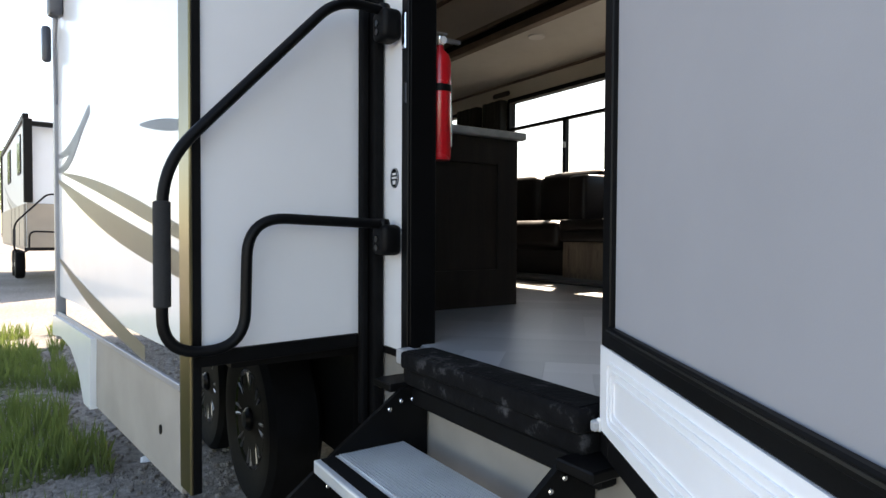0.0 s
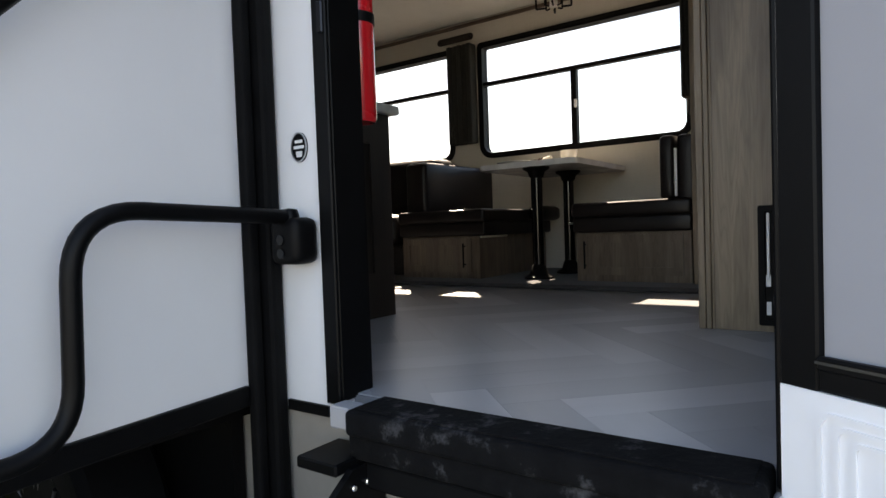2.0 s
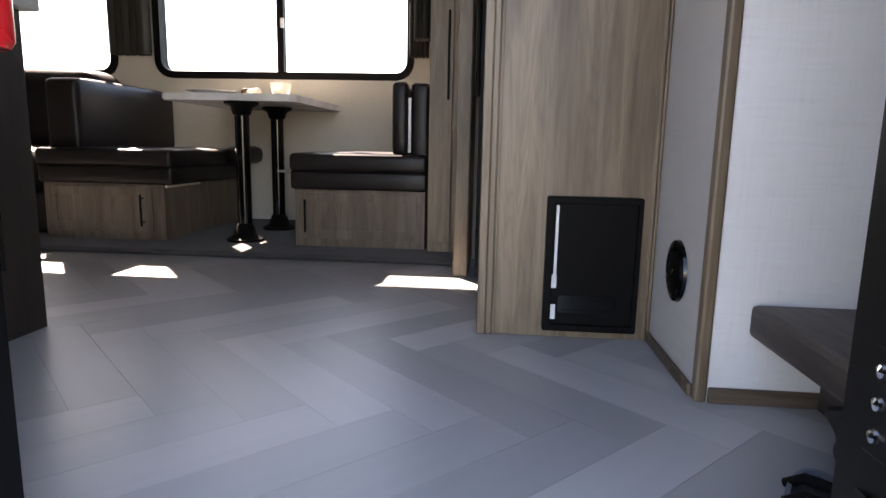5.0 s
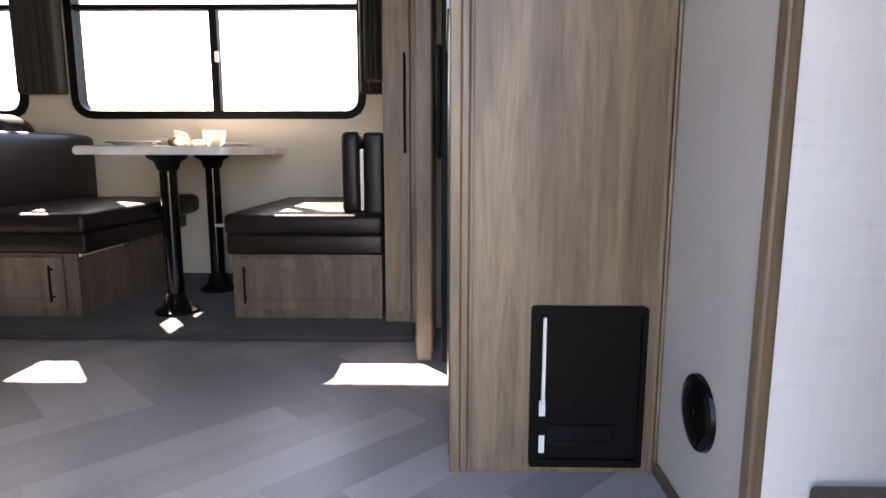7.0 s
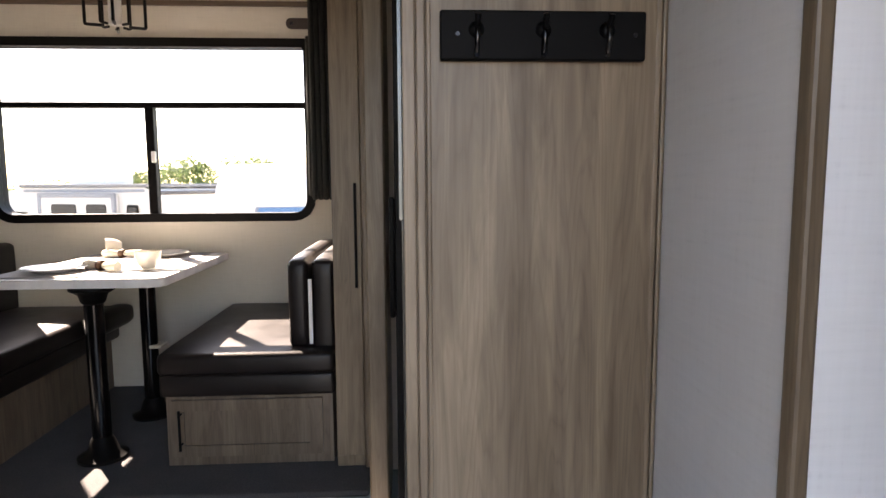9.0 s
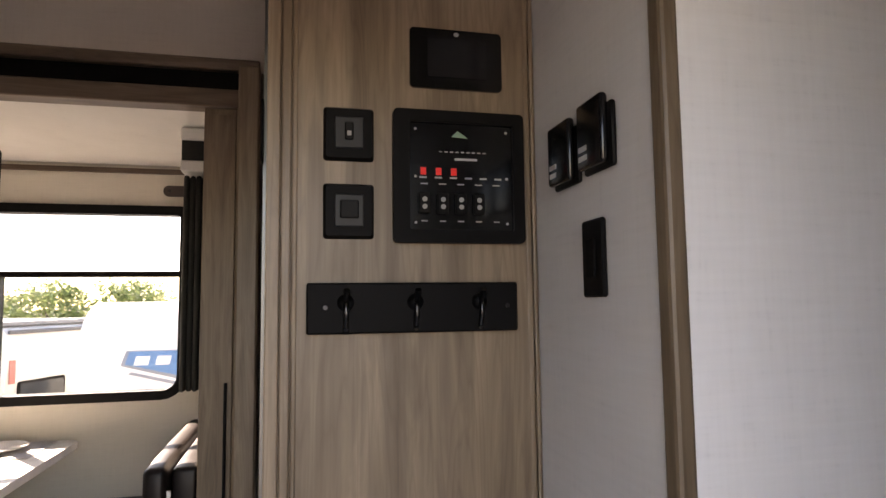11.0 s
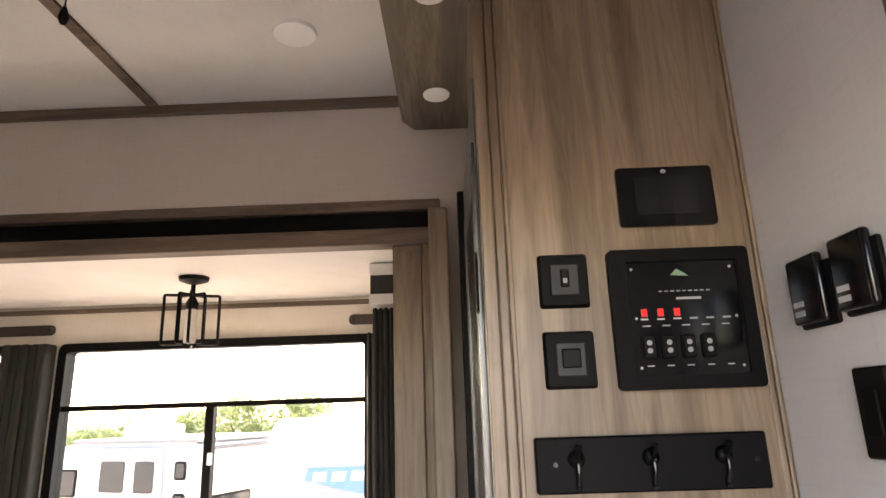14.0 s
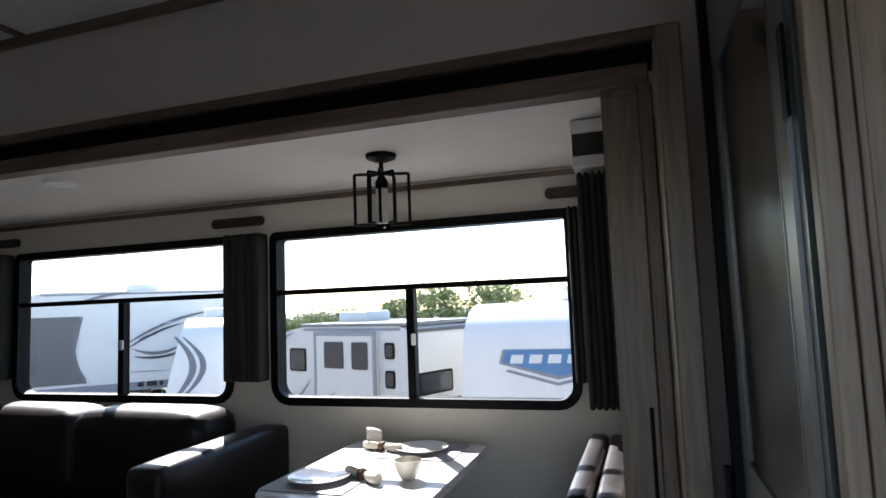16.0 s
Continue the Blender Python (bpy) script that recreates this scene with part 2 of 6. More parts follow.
def pane_mat(name, tint, gloss=0.04):
    m, n, l, b = material(name)
    out = n["Material Output"]
    n.remove(b)
    tr, gl, mx, lw = n.new("ShaderNodeBsdfTransparent"), n.new("ShaderNodeBsdfGlossy"), n.new("ShaderNodeMixShader"), n.new("ShaderNodeLayerWeight")
    tr.inputs[0].default_value = (*tint, 1)
    gl.inputs["Roughness"].default_value = gloss
    pw, ma = n.new("ShaderNodeMath"), n.new("ShaderNodeMath")
    pw.operation, ma.operation = "POWER", "MULTIPLY_ADD"
    pw.inputs[1].default_value, ma.inputs[1].default_value, ma.inputs[2].default_value = 4.0, 0.6, 0.03
    l.new(lw.outputs["Facing"], pw.inputs[0]), l.new(pw.outputs[0], ma.inputs[0])
    l.new(ma.outputs[0], mx.inputs[0]), l.new(tr.outputs[0], mx.inputs[1]), l.new(gl.outputs[0], mx.inputs[2])
    l.new(mx.outputs[0], out.inputs[0])
    return m


def ground_mat(name, stops, scale, bump):
    m, n, l, b = material(name)
    vec = coords(n, l, (1, 1, 1))
    big, mid, fine = noise_tex(n, l, vec, 0.5), noise_tex(n, l, vec, scale, 6, 0.7), noise_tex(n, l, vec, scale * 4, 3)
    c = ramp(n, l, mid, stops)
    l.new(mixed(n, l, c, ramp(n, l, big, [(0.35, (0.75, 0.74, 0.72)), (0.65, (1.05, 1.05, 1.05))]), 1.0, "MULTIPLY"), b.inputs["Base Color"])
    b.inputs["Roughness"].default_value = 0.95
    bumped(n, l, b, fine, bump, 0.02)
    return m


def leaf_mat(name, face, through_light):
    """Thin leaves and blades: a dull face, and light let through from behind."""
    m, n, l, b = material(name)
    tone = noise_tex(n, l, coords(n, l, (1, 1, 1)), 2.0)
    l.new(ramp(n, l, tone, [(0.3, tuple(c * 0.6 for c in face)), (0.7, tuple(c * 1.25 for c in face))]), b.inputs["Base Color"])
    b.inputs["Roughness"].default_value = 0.6
    tr, mx = n.new("ShaderNodeBsdfTranslucent"), n.new("ShaderNodeMixShader")
    tr.inputs[0].default_value = (*through_light, 1)
    mx.inputs[0].default_value = 0.45
    l.new(b.outputs[0], mx.inputs[1]), l.new(tr.outputs[0], mx.inputs[2])
    l.new(mx.outputs[0], n["Material Output"].inputs[0])
    return m


def glow(name, colour, strength):
    m, n, l, b = material(name)
    b.inputs["Base Color"].default_value = (*colour, 1)
    b.inputs["Emission Color"].default_value = (*colour, 1)
    b.inputs["Emission Strength"].default_value = strength
    return m


GELCOAT = plain("gelcoat_white", (0.78, 0.79, 0.8), 0.22, vary=0.04, scale=1.2, bump=0.01, coat=0.3)
SIDING = plain("white_fibreglass", (0.82, 0.82, 0.83), 0.42, vary=0.05, scale=1.5, bump=0.03)
DOOR_SHADE = plain("grey_door_shade", (0.34, 0.34, 0.36), 0.8, vary=0.06, scale=2.5, grain=420, bump=0.12, spec=0.2)
DOOR_WHITE = plain("white_door_plastic", (0.90, 0.90, 0.91), 0.35, vary=0.04, bump=0.02)
BEIGE = plain("beige_metal_skirt", (0.30, 0.275, 0.245), 0.55, vary=0.14, bump=0.05)
SWOOSH_TAN = plain("tan_vinyl_stripe", (0.36, 0.32, 0.24), 0.35, vary=0.08, bump=0.0)
SWOOSH_GREY = plain("grey_vinyl_stripe", (0.28, 0.30, 0.34), 0.35, vary=0.08, bump=0.0)
SWOOSH_DARK = plain("dark_vinyl_stripe", (0.06, 0.065, 0.08), 0.35, vary=0.08, bump=0.0)
BLACK = plain("black_plastic", (0.004, 0.0038, 0.004), 0.5, vary=0.25, bump=0.06, spec=0.13)
BLACK_METAL = plain("black_powder_coat", (0.0035, 0.0035, 0.0038), 0.42, vary=0.25, grain=220, bump=0.1, spec=0.14)
BLACK_GLOSS = plain("black_glossy_plastic", (0.004, 0.004, 0.0045), 0.14, vary=0.2, bump=0.0, spec=0.4)
RUBBER = plain("black_rubber", (0.004, 0.004, 0.0043), 0.7, vary=0.5, scale=14, bump=0.25, spec=0.12)
PRINT = plain("dull_white_print", (0.30, 0.30, 0.29), 0.5, vary=0.2, bump=0.0)
HATCH = plain("matt_black_hatch", (0.0028, 0.0026, 0.0028), 0.6, vary=0.25, grain=220, bump=0.08, spec=0.12)
SCUFFED = ground_mat("scuffed_black_rubber", [(0.35, (0.004, 0.004, 0.0045)), (0.55, (0.007, 0.007, 0.0075)), (0.66, (0.055, 0.055, 0.058)), (0.78, (0.11, 0.11, 0.115))], 13, 0.15)
SCUFFED.node_tree.nodes["Principled BSDF"].inputs["Specular IOR Level"].default_value = 0.14
FOAM = fabric("black_foam_grip", (0.02, 0.02, 0.021), 0.85, 400)
ALU = plain("brushed_aluminium", (0.62, 0.64, 0.66), 0.36, metal=1.0, vary=0.12, bump=0.05)
ALU_TREAD = plain("worn_aluminium_tread", (0.66, 0.68, 0.70), 0.5, metal=0.55, vary=0.12, bump=0.05)
# aluminium corner trim: the gold it reflects is painted into the base colour
GOLD = plain("gold_reflection_trim", (0.17, 0.145, 0.08), 0.32, metal=0.9, vary=0.1, bump=0.02)
CHROME = plain("chrome", (0.8, 0.8, 0.82), 0.1, metal=1.0, vary=0.05, bump=0.0)
HOOK = plain("dull_pewter", (0.07, 0.068, 0.067), 0.28, metal=1.0, vary=0.1, bump=0.0)
SPOKE = plain("machined_alloy", (0.24, 0.24, 0.25), 0.3, metal=1.0, vary=0.1, bump=0.0)
NICKEL = plain("dark_nickel", (0.035, 0.035, 0.038), 0.34, metal=1.0, vary=0.1, bump=0.0)
RED = plain("red_enamel", (0.62, 0.012, 0.018), 0.25, vary=0.08, bump=0.0, coat=0.5)
WHITE = plain("white_plastic", (0.8, 0.8, 0.79), 0.4, vary=0.04, bump=0.02)
CREAM = plain("cream_ceramic", (0.78, 0.72, 0.60), 0.2, vary=0.06, bump=0.0, coat=0.4)
PORCELAIN = plain("white_porcelain", (0.82, 0.81, 0.78), 0.14, vary=0.03, bump=0.0, coat=0.4)
NAPKIN = fabric("cream_cotton", (0.68, 0.63, 0.52), 0.9, 500)
BRAID = fabric("brown_braid", (0.12, 0.06, 0.03), 0.8, 500)
MARBLE = plain("pale_marble_laminate", (0.80, 0.79, 0.77), 0.2, vary=0.16, scale=9, bump=0.0)
COUNTER = plain("grey_counter_laminate", (0.45, 0.46, 0.45), 0.3, vary=0.2, scale=20, bump=0.0)
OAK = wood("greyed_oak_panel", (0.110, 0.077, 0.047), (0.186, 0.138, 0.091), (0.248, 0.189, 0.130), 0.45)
# darker copy of the oak: shade round the benches put into its colour
OAK_SHADED = wood("shaded_oak_bench", (0.102, 0.075, 0.053), (0.152, 0.115, 0.085), (0.195, 0.152, 0.116), 0.5)
OAK_X = wood("greyed_oak_along", (0.20, 0.15, 0.10), (0.29, 0.22, 0.16), (0.36, 0.28, 0.21), 0.45, along="x")
OAK_Y = wood("greyed_oak_across", (0.20, 0.15, 0.10), (0.29, 0.22, 0.16), (0.36, 0.28, 0.21), 0.45, along="y")
OAK_DARK = wood("dark_oak_trim", (0.085, 0.06, 0.042), (0.13, 0.092, 0.065), (0.18, 0.13, 0.095), 0.5, along="y")
OAK_BEAM = wood("weathered_beam", (0.10, 0.085, 0.06), (0.16, 0.135, 0.10), (0.22, 0.19, 0.14), 0.55, along="x")
STAIR = wood("dark_stair_wood", (0.045, 0.036, 0.033), (0.075, 0.06, 0.055), (0.11, 0.09, 0.08), 0.55, along="x")
LINEN = linen("grey_linen_wall", (0.58, 0.57, 0.56))
LINEN_LIGHT = linen("pale_linen_wall", (0.82, 0.82, 0.82))
WALL = linen("cream_wall", (0.66, 0.62, 0.54))
WALL_PINK = linen("taupe_wall", (0.56, 0.50, 0.45))
CEIL = linen("white_ceiling", (0.69, 0.68, 0.65), 0.85)
LEATHER = plain("dark_brown_leatherette", (0.012, 0.0085, 0.0083), 0.40, vary=0.3, scale=8, grain=330, bump=0.2, spec=0.3)
CARPET = fabric("charcoal_carpet", (0.058, 0.054, 0.054), 0.95, 210, 0.1)
CURTAIN = fabric("olive_black_curtain", (0.019, 0.020, 0.017), 0.85, 300)
PLANK = planks_mat("grey_vinyl_plank")
SUBFLOOR = plain("grey_floor_joint", (0.22, 0.225, 0.235), 0.7, bump=0.02)
PANE = pane_mat("window_glass", (0.72, 0.73, 0.71))
PANE_SMOKE = pane_mat("smoked_glass", (0.35, 0.37, 0.37), 0.03)
PANE_FAR = plain("dark_tinted_glass", (0.035, 0.04, 0.045), 0.1, vary=0.1, bump=0.0)
MIRROR = plain("grey_mirror_panel", (0.24, 0.26, 0.25), 0.12, metal=1.0, vary=0.06, bump=0.0)
GREYCAP_END = plain("pale_grey_plastic", (0.42, 0.42, 0.43), 0.45, vary=0.1, bump=0.03)
# silver for thin strips that imitate highlights on edges
GLINT = plain("satin_silver_glint", (0.13, 0.135, 0.135), 0.35, metal=1.0, vary=0.1, bump=0.0)
BLUE = plain("blue_vinyl", (0.02, 0.09, 0.30), 0.3, vary=0.1, bump=0.0)
FROST = plain("frosted_tube", (0.9, 0.88, 0.84), 0.35, vary=0.03, bump=0.0)
FROST.node_tree.nodes["Principled BSDF"].inputs["Transmission Weight"].default_value = 0.25
LED_RED = glow("red_indicator", (0.6, 0.012, 0.01), 0.025)
LAMP_LENS = glow("frosted_lamp_lens", (1.0, 0.84, 0.62), 0.22)
GRAVEL = ground_mat("gravel", [(0.25, (0.12, 0.10, 0.085)), (0.5, (0.30, 0.265, 0.23)), (0.75, (0.52, 0.475, 0.43))], 22, 0.8)
TURF = ground_mat("thin_turf", [(0.3, (0.07, 0.08, 0.03)), (0.6, (0.14, 0.15, 0.06)), (0.8, (0.25, 0.22, 0.13))], 12, 0.6)
GRASS = leaf_mat("grass_blade", (0.11, 0.145, 0.04), (0.19, 0.25, 0.06))
BARK = plain("bark", (0.09, 0.07, 0.05), 0.9, vary=0.4, scale=9, bump=0.5)
LEAF = leaf_mat("leaf", (0.12, 0.17, 0.07), (0.30, 0.38, 0.16))

# ---------------------------------------------------------------- the shell of the trailer
FLOOR, DOOR_X, DOOR_IN = 0.80, 1.46, 1.53
BACK_IN, BACK_OUT = 3.88, 3.95
Y0, Y1, TOP, CEILING = -2.6, 8.3, 3.75, 3.530
D0, D1, DH = 1.066, 1.95, 2.76

floor = thing("floor", (2.7, 2.5, FLOOR), "grey wood-look vinyl plank floor in a herringbone lay", "floor", kind="structure")
part("floor_base", box(DOOR_X + 0.04, BACK_OUT, Y0, Y1, FLOOR - 0.09, FLOOR - 0.004), SUBFLOOR, floor)

w = boxes([(DOOR_X, DOOR_IN, Y0, D0, 0.755, TOP), (DOOR_X, DOOR_IN, D0, D1, DH, TOP), (DOOR_X, DOOR_IN, D1, Y1, 0.755, TOP)])
wall_w = solo("wall_west", w, SIDING, "white fibreglass outer side wall of the trailer with a doorway", "wall", "structure")
lin = boxes([(DOOR_IN + 0.002, DOOR_IN + 0.012, Y0 + 0.07, D0, FLOOR, CEILING), (DOOR_IN + 0.002, DOOR_IN + 0.012, D0, D1, DH, CEILING),
             (DOOR_IN + 0.002, DOOR_IN + 0.012, D1, Y1 - 0.07, FLOOR, CEILING)])
part("wall_lining", lin, LINEN, wall_w)
part("lower_skin", boxes([(DOOR_X + 0.004, DOOR_X + 0.03, Y0, Y1, 0.40, 0.752)]), BEIGE, wall_w, "beige metal lower skirt")
part("rub_rail", boxes([(DOOR_X - 0.008, DOOR_X + 0.02, D1 + 0.036, 2.12, 0.752, 0.776), (DOOR_X - 0.008, DOOR_X + 0.02, Y0, D0 - 0.02, 0.752, 0.776)]), BLACK, wall_w)

# far side wall with the slide-out opening
SY0, SY1, HEAD = 1.575, 7.75, 3.072
w = boxes([(BACK_IN, BACK_OUT, Y0, SY0 + 0.002, 0.70, TOP), (BACK_IN, BACK_OUT, SY0 + 0.002, SY1, HEAD + 0.004, TOP), (BACK_IN, BACK_OUT, SY1, Y1, 0.70, TOP)])
wall_e = solo("wall_east", w, WALL_PINK, "taupe wall above the slide-out opening", "wall", "structure")
trim = thing("slide_trim", (BACK_IN, 3.0, FLOOR), "brown wood trim round the slide-out opening with a dark recess", "trim", kind="structure")
part("head_trim", box(BACK_IN - 0.035, BACK_IN, SY0 - 0.02, SY1 + 0.05, 3.036, 3.078, bevel=0.004), OAK_DARK, trim)
part("recess", box(BACK_IN + 0.02, BACK_IN + 0.06, SY0, SY1, 2.940, HEAD + 0.002), BLACK, trim, "dark rubber seal recess")
part("fascia_head", box(BACK_IN - 0.06, BACK_IN + 0.02, SY0 + 0.02, SY1, 2.893, 2.957, bevel=0.004), OAK_DARK, trim)
part("end_trim", box(BACK_IN - 0.03, BACK_IN, SY0 - 0.035, SY0 - 0.003, 2.91, 3.034, bevel=0.003), OAK_DARK, trim)
solo("wall_return", box(3.44, BACK_IN - 0.002, 1.525, 1.5865, FLOOR, 2.905, bevel=0.006), OAK, "narrow greyed-oak wall return beside the slide-out", "wall", "structure")

w = boxes([(DOOR_IN, BACK_IN, Y0, Y0 + 0.07, 0.70, TOP)])
solo("wall_south", w, LINEN_LIGHT, "pale linen end wall of the trailer", "wall", "structure")
w = boxes([(DOOR_IN, BACK_IN, Y1 - 0.07, Y1, 0.70, TOP)])
solo("wall_north", w, LINEN_LIGHT, "pale linen end wall of the trailer", "wall", "structure")
c = box(DOOR_IN, BACK_IN, Y0 + 0.07, Y1 - 0.07, CEILING, CEILING + 0.04)
solo("ceiling", c, CEIL, "white panelled trailer ceiling", "ceiling", "structure")
bat = thing("ceiling_batten", (3.0, 2.7, 3.59), "brown wood battens over the joints of the ceiling panels", "trim", kind="structure")
part("batten", box(BACK_IN - 0.028, BACK_IN - 0.001, 1.70, 7.7, 3.488, CEILING - 0.001, bevel=0.003), OAK_DARK, bat)
part("batten", box(DOOR_IN + 0.02, BACK_IN - 0.03, 2.69, 2.735, CEILING - 0.012, CEILING - 0.001, bevel=0.002), OAK_DARK, bat)
part("batten", box(DOOR_IN + 0.02, BACK_IN - 0.03, 4.20, 4.245, CEILING - 0.012, CEILING - 0.001, bevel=0.002), OAK_DARK, bat)
solo("roof", box(DOOR_X, BACK_OUT, Y0, Y1, TOP, TOP + 0.03), SIDING, "white rubber trailer roof", "roof", "structure")

# slide-out shell
SX, SC = 4.90, 2.90
SF = 0.83
w = bmesh.new()
WZ0, WZ1 = 1.765, 2.665
W1, W2, W3 = (1.985, 3.62), (3.935, 5.60), (6.55, 7.45)
for r in ((SY0 + 0.02, W1[0], SF, SC), (W1[0], W1[1], SF, WZ0), (W1[0], W1[1], WZ1, SC), (W1[1], W2[0], SF, SC), (W2[0], W2[1], SF, WZ0), (W2[0], W2[1], WZ1, SC), (W2[1], W3[0], SF, SC), (W3[0], W3[1], SF, WZ0), (W3[0], W3[1], WZ1, SC), (W3[1], SY1 - 0.02, SF, SC)):
    vert_box(w, SX, SX + 0.055, *r)
solo("wall_slide", w, WALL, "cream slide-out wall with three windows", "wall", "structure")
solo("wall_slide_south", box(BACK_IN + 0.003, SX + 0.055, SY0 + 0.003, SY0 + 0.05, SF, SC + 0.05), WALL, "cream slide-out end wall", "wall", "structure")
solo("wall_slide_north", box(BACK_IN, SX + 0.055, SY1 - 0.05, SY1 - 0.003, SF, SC + 0.052), WALL, "cream slide-out end wall", "wall", "structure")
solo("ceiling_slide", box(BACK_IN + 0.022, SX + 0.055, SY0 + 0.06, SY1 - 0.052, SC, SC + 0.05), CEIL, "white slide-out ceiling", "ceiling", "structure")
solo("slide_roof", box(BACK_OUT + 0.002, SX + 0.09, SY0, SY1, SC + 0.055, SC + 0.09), SIDING, "white slide-out roof", "roof", "structure")
solo("slide_floor", box(3.655, SX + 0.05, SY0 + 0.03, SY1 - 0.03, FLOOR + 0.002, SF, bevel=0.012, seg=2), CARPET, "charcoal carpeted slide-out floor with a rolled edge", "floor", "structure")
solo("slide_cornice", box(SX - 0.02, SX, SY0 + 0.06, SY1 - 0.06, SC - 0.042, SC - 0.018), OAK_DARK, "dark strip where the slide-out wall meets its ceiling", "trim", "structure")


# ---------------------------------------------------------------- windows
def slide_window(name, y0, y1, z0, z1, mid, bar):
    t = thing(name, (SX, (y0 + y1) / 2, z0), "black-framed trailer window with a fixed top light and two sliding panes", "window", kind="structure")
    r, wd = 0.07, 0.045
    part("window_frame", ring(bmesh.new(), rrect(y0 - wd, y1 + wd, z0 - wd, z1 + wd, 0.04, 5, r + wd), rrect(y0, y1, z0, z1, 0.018, 5, r), "x", SX - 0.018, SX + 0.07), BLACK, t, smooth=40)
    part("transom", box(SX - 0.006, SX + 0.05, y0 - 0.005, y1 + 0.005, bar - 0.014, bar + 0.014, bevel=0.003), BLACK, t)
    part("mullion", box(SX - 0.004, SX + 0.05, mid - 0.022, mid + 0.022, z0 - 0.005, bar - 0.012, bevel=0.003), BLACK, t)
    part("latch", box(SX - 0.022, SX - 0.004, mid - 0.03, mid - 0.008, z0 + 0.27, z0 + 0.33, bevel=0.004), WHITE, t, "small white plastic window latch")
    for a, b, c, d in ((y0, y1, bar, z1), (y0, mid, z0, bar), (mid, y1, z0, bar)):
        p = part("pane", box(SX + 0.024, SX + 0.028, a, b, c, d), PANE, t)
        p.visible_shadow = False
    return t


slide_window("window_1", 2.0, 3.605, 1.78, 2.65, 2.816, 2.353)
slide_window("window_2", 3.95, 5.585, 1.78, 2.65, 4.735, 2.353)
slide_window("window_3", 6.565, 7.435, 1.78, 2.65, 7.0, 2.353)


# ---------------------------------------------------------------- closet and switch wall by the door
CX, CY0, CY1 = 2.677, 0.972, 1.459
closet = thing("closet", (3.0, 1.2, FLOOR), "tall greyed-oak closet beside the entry, reaching the ceiling", "closet")
part("body", box(CX + 0.004, 3.40, CY0 + 0.002, CY1 - 0.012, FLOOR, CEILING - 0.002), OAK, closet)
part("front_panel", box(CX - 0.004, CX + 0.004, CY0 + 0.022, CY1 - 0.05, FLOOR + 0.002, CEILING - 0.004), OAK, closet)
for y0, y1, x in ((CY1 - 0.050, CY1 - 0.041, 0.0065), (CY1 - 0.039, CY1 - 0.023, 0.008), (CY1 - 0.021, CY1 + 0.002, 0.008), (CY0 + 0.002, CY0 + 0.010, 0.007), (CY0 + 0.012, CY0 + 0.022, 0.0055)):
    part("edge_moulding", box(CX - x, CX + 0.02, y0, y1, FLOOR, CEILING - 0.004, bevel=0.0025, seg=2), OAK, closet)

door = thing("closet_door", (2.75, 1.46, FLOOR), "tall olive-grey pantry door with a framed mirror panel", "door")
dm = Matrix.Translation((2.712, 1.4495, 0)) @ Matrix.Rotation(radians(0.9), 4, "Z")
def leaf(bm):
    bm.transform(dm)
    return bm
part("panel", leaf(box(0.0, 0.66, -0.002, 0.014, FLOOR + 0.02, 2.93, bevel=0.002)), plain("olive_grey_laminate", (0.055, 0.063, 0.060), 0.3, vary=0.08, bump=0.0), door)
fr = ring(bmesh.new(), rrect(0.03, 0.60, 1.86, 2.80, 0.008, 1), rrect(0.09, 0.53, 1.93, 2.72, 0.006, 1), "y", 0.0135, 0.019)
part("glass_frame", leaf(fr), plain("satin_olive_frame", (0.075, 0.083, 0.080), 0.32, vary=0.08, bump=0.02), door)
part("latch", leaf(box(0.004, 0.03, 0.0195, 0.0235, 2.455, 2.57, bevel=0.003)), BLACK, door)
part("glass_panel", leaf(box(0.09, 0.53, 0.0142, 0.0155, 1.93, 2.72)), MIRROR, door, "dark mirrored glass")
part("edge_strip", leaf(box(0.66, 0.69, -0.01, 0.034, FLOOR + 0.02, 2.93, bevel=0.003)), BLACK, door)
part("pull_handle", leaf(box(0.655, 0.685, 0.0345, 0.052, 1.525, 1.892, bevel=0.007, seg=2)), BLACK, door, "long black pull handle", smooth=40)
# thin silver strips added in place of the highlights along the panel frame
for z0, z1 in ((1.86, 2.80), (2.795, 2.80)):
    part("panel_glint", leaf(box(0.086, 0.090, 0.0192, 0.0205, z0, z1)), GLINT, door, "thin silver line standing in for a highlight on the panel frame")
part("panel_glint", leaf(box(0.028, 0.0315, 0.0142, 0.0205, 1.86, 2.80)), GLINT, door, "thin silver line standing in for a highlight on the panel frame")

# switch wall and its trim
ws = solo("wall_switch", box(2.281, CX - 0.002, CY0 - 0.05, CY0, FLOOR, CEILING), LINEN, "short grey linen wall beside the closet", "wall", "structure")
solo("corner_trim", box(2.247, 2.277, CY0 - 0.020, CY0 + 0.006, FLOOR, CEILING, bevel=0.006, seg=2), OAK, "greyed-oak corner post at the foot of the stairs", "trim", "structure")
solo("wall_stair", box(2.256, 2.279, Y0 + 0.07, CY0 - 0.022, FLOOR, CEILING), LINEN_LIGHT, "pale linen wall along the stairs", "wall", "structure")
solo("baseboard", boxes([(2.282, CX - 0.01, CY0 + 0.001, CY0 + 0.012, FLOOR, FLOOR + 0.03), (2.244, 2.255, -0.4, CY0 - 0.022, FLOOR, FLOOR + 0.035)], bevel=0.003), OAK_DARK, "thin dark wood baseboard", "trim", "structure")

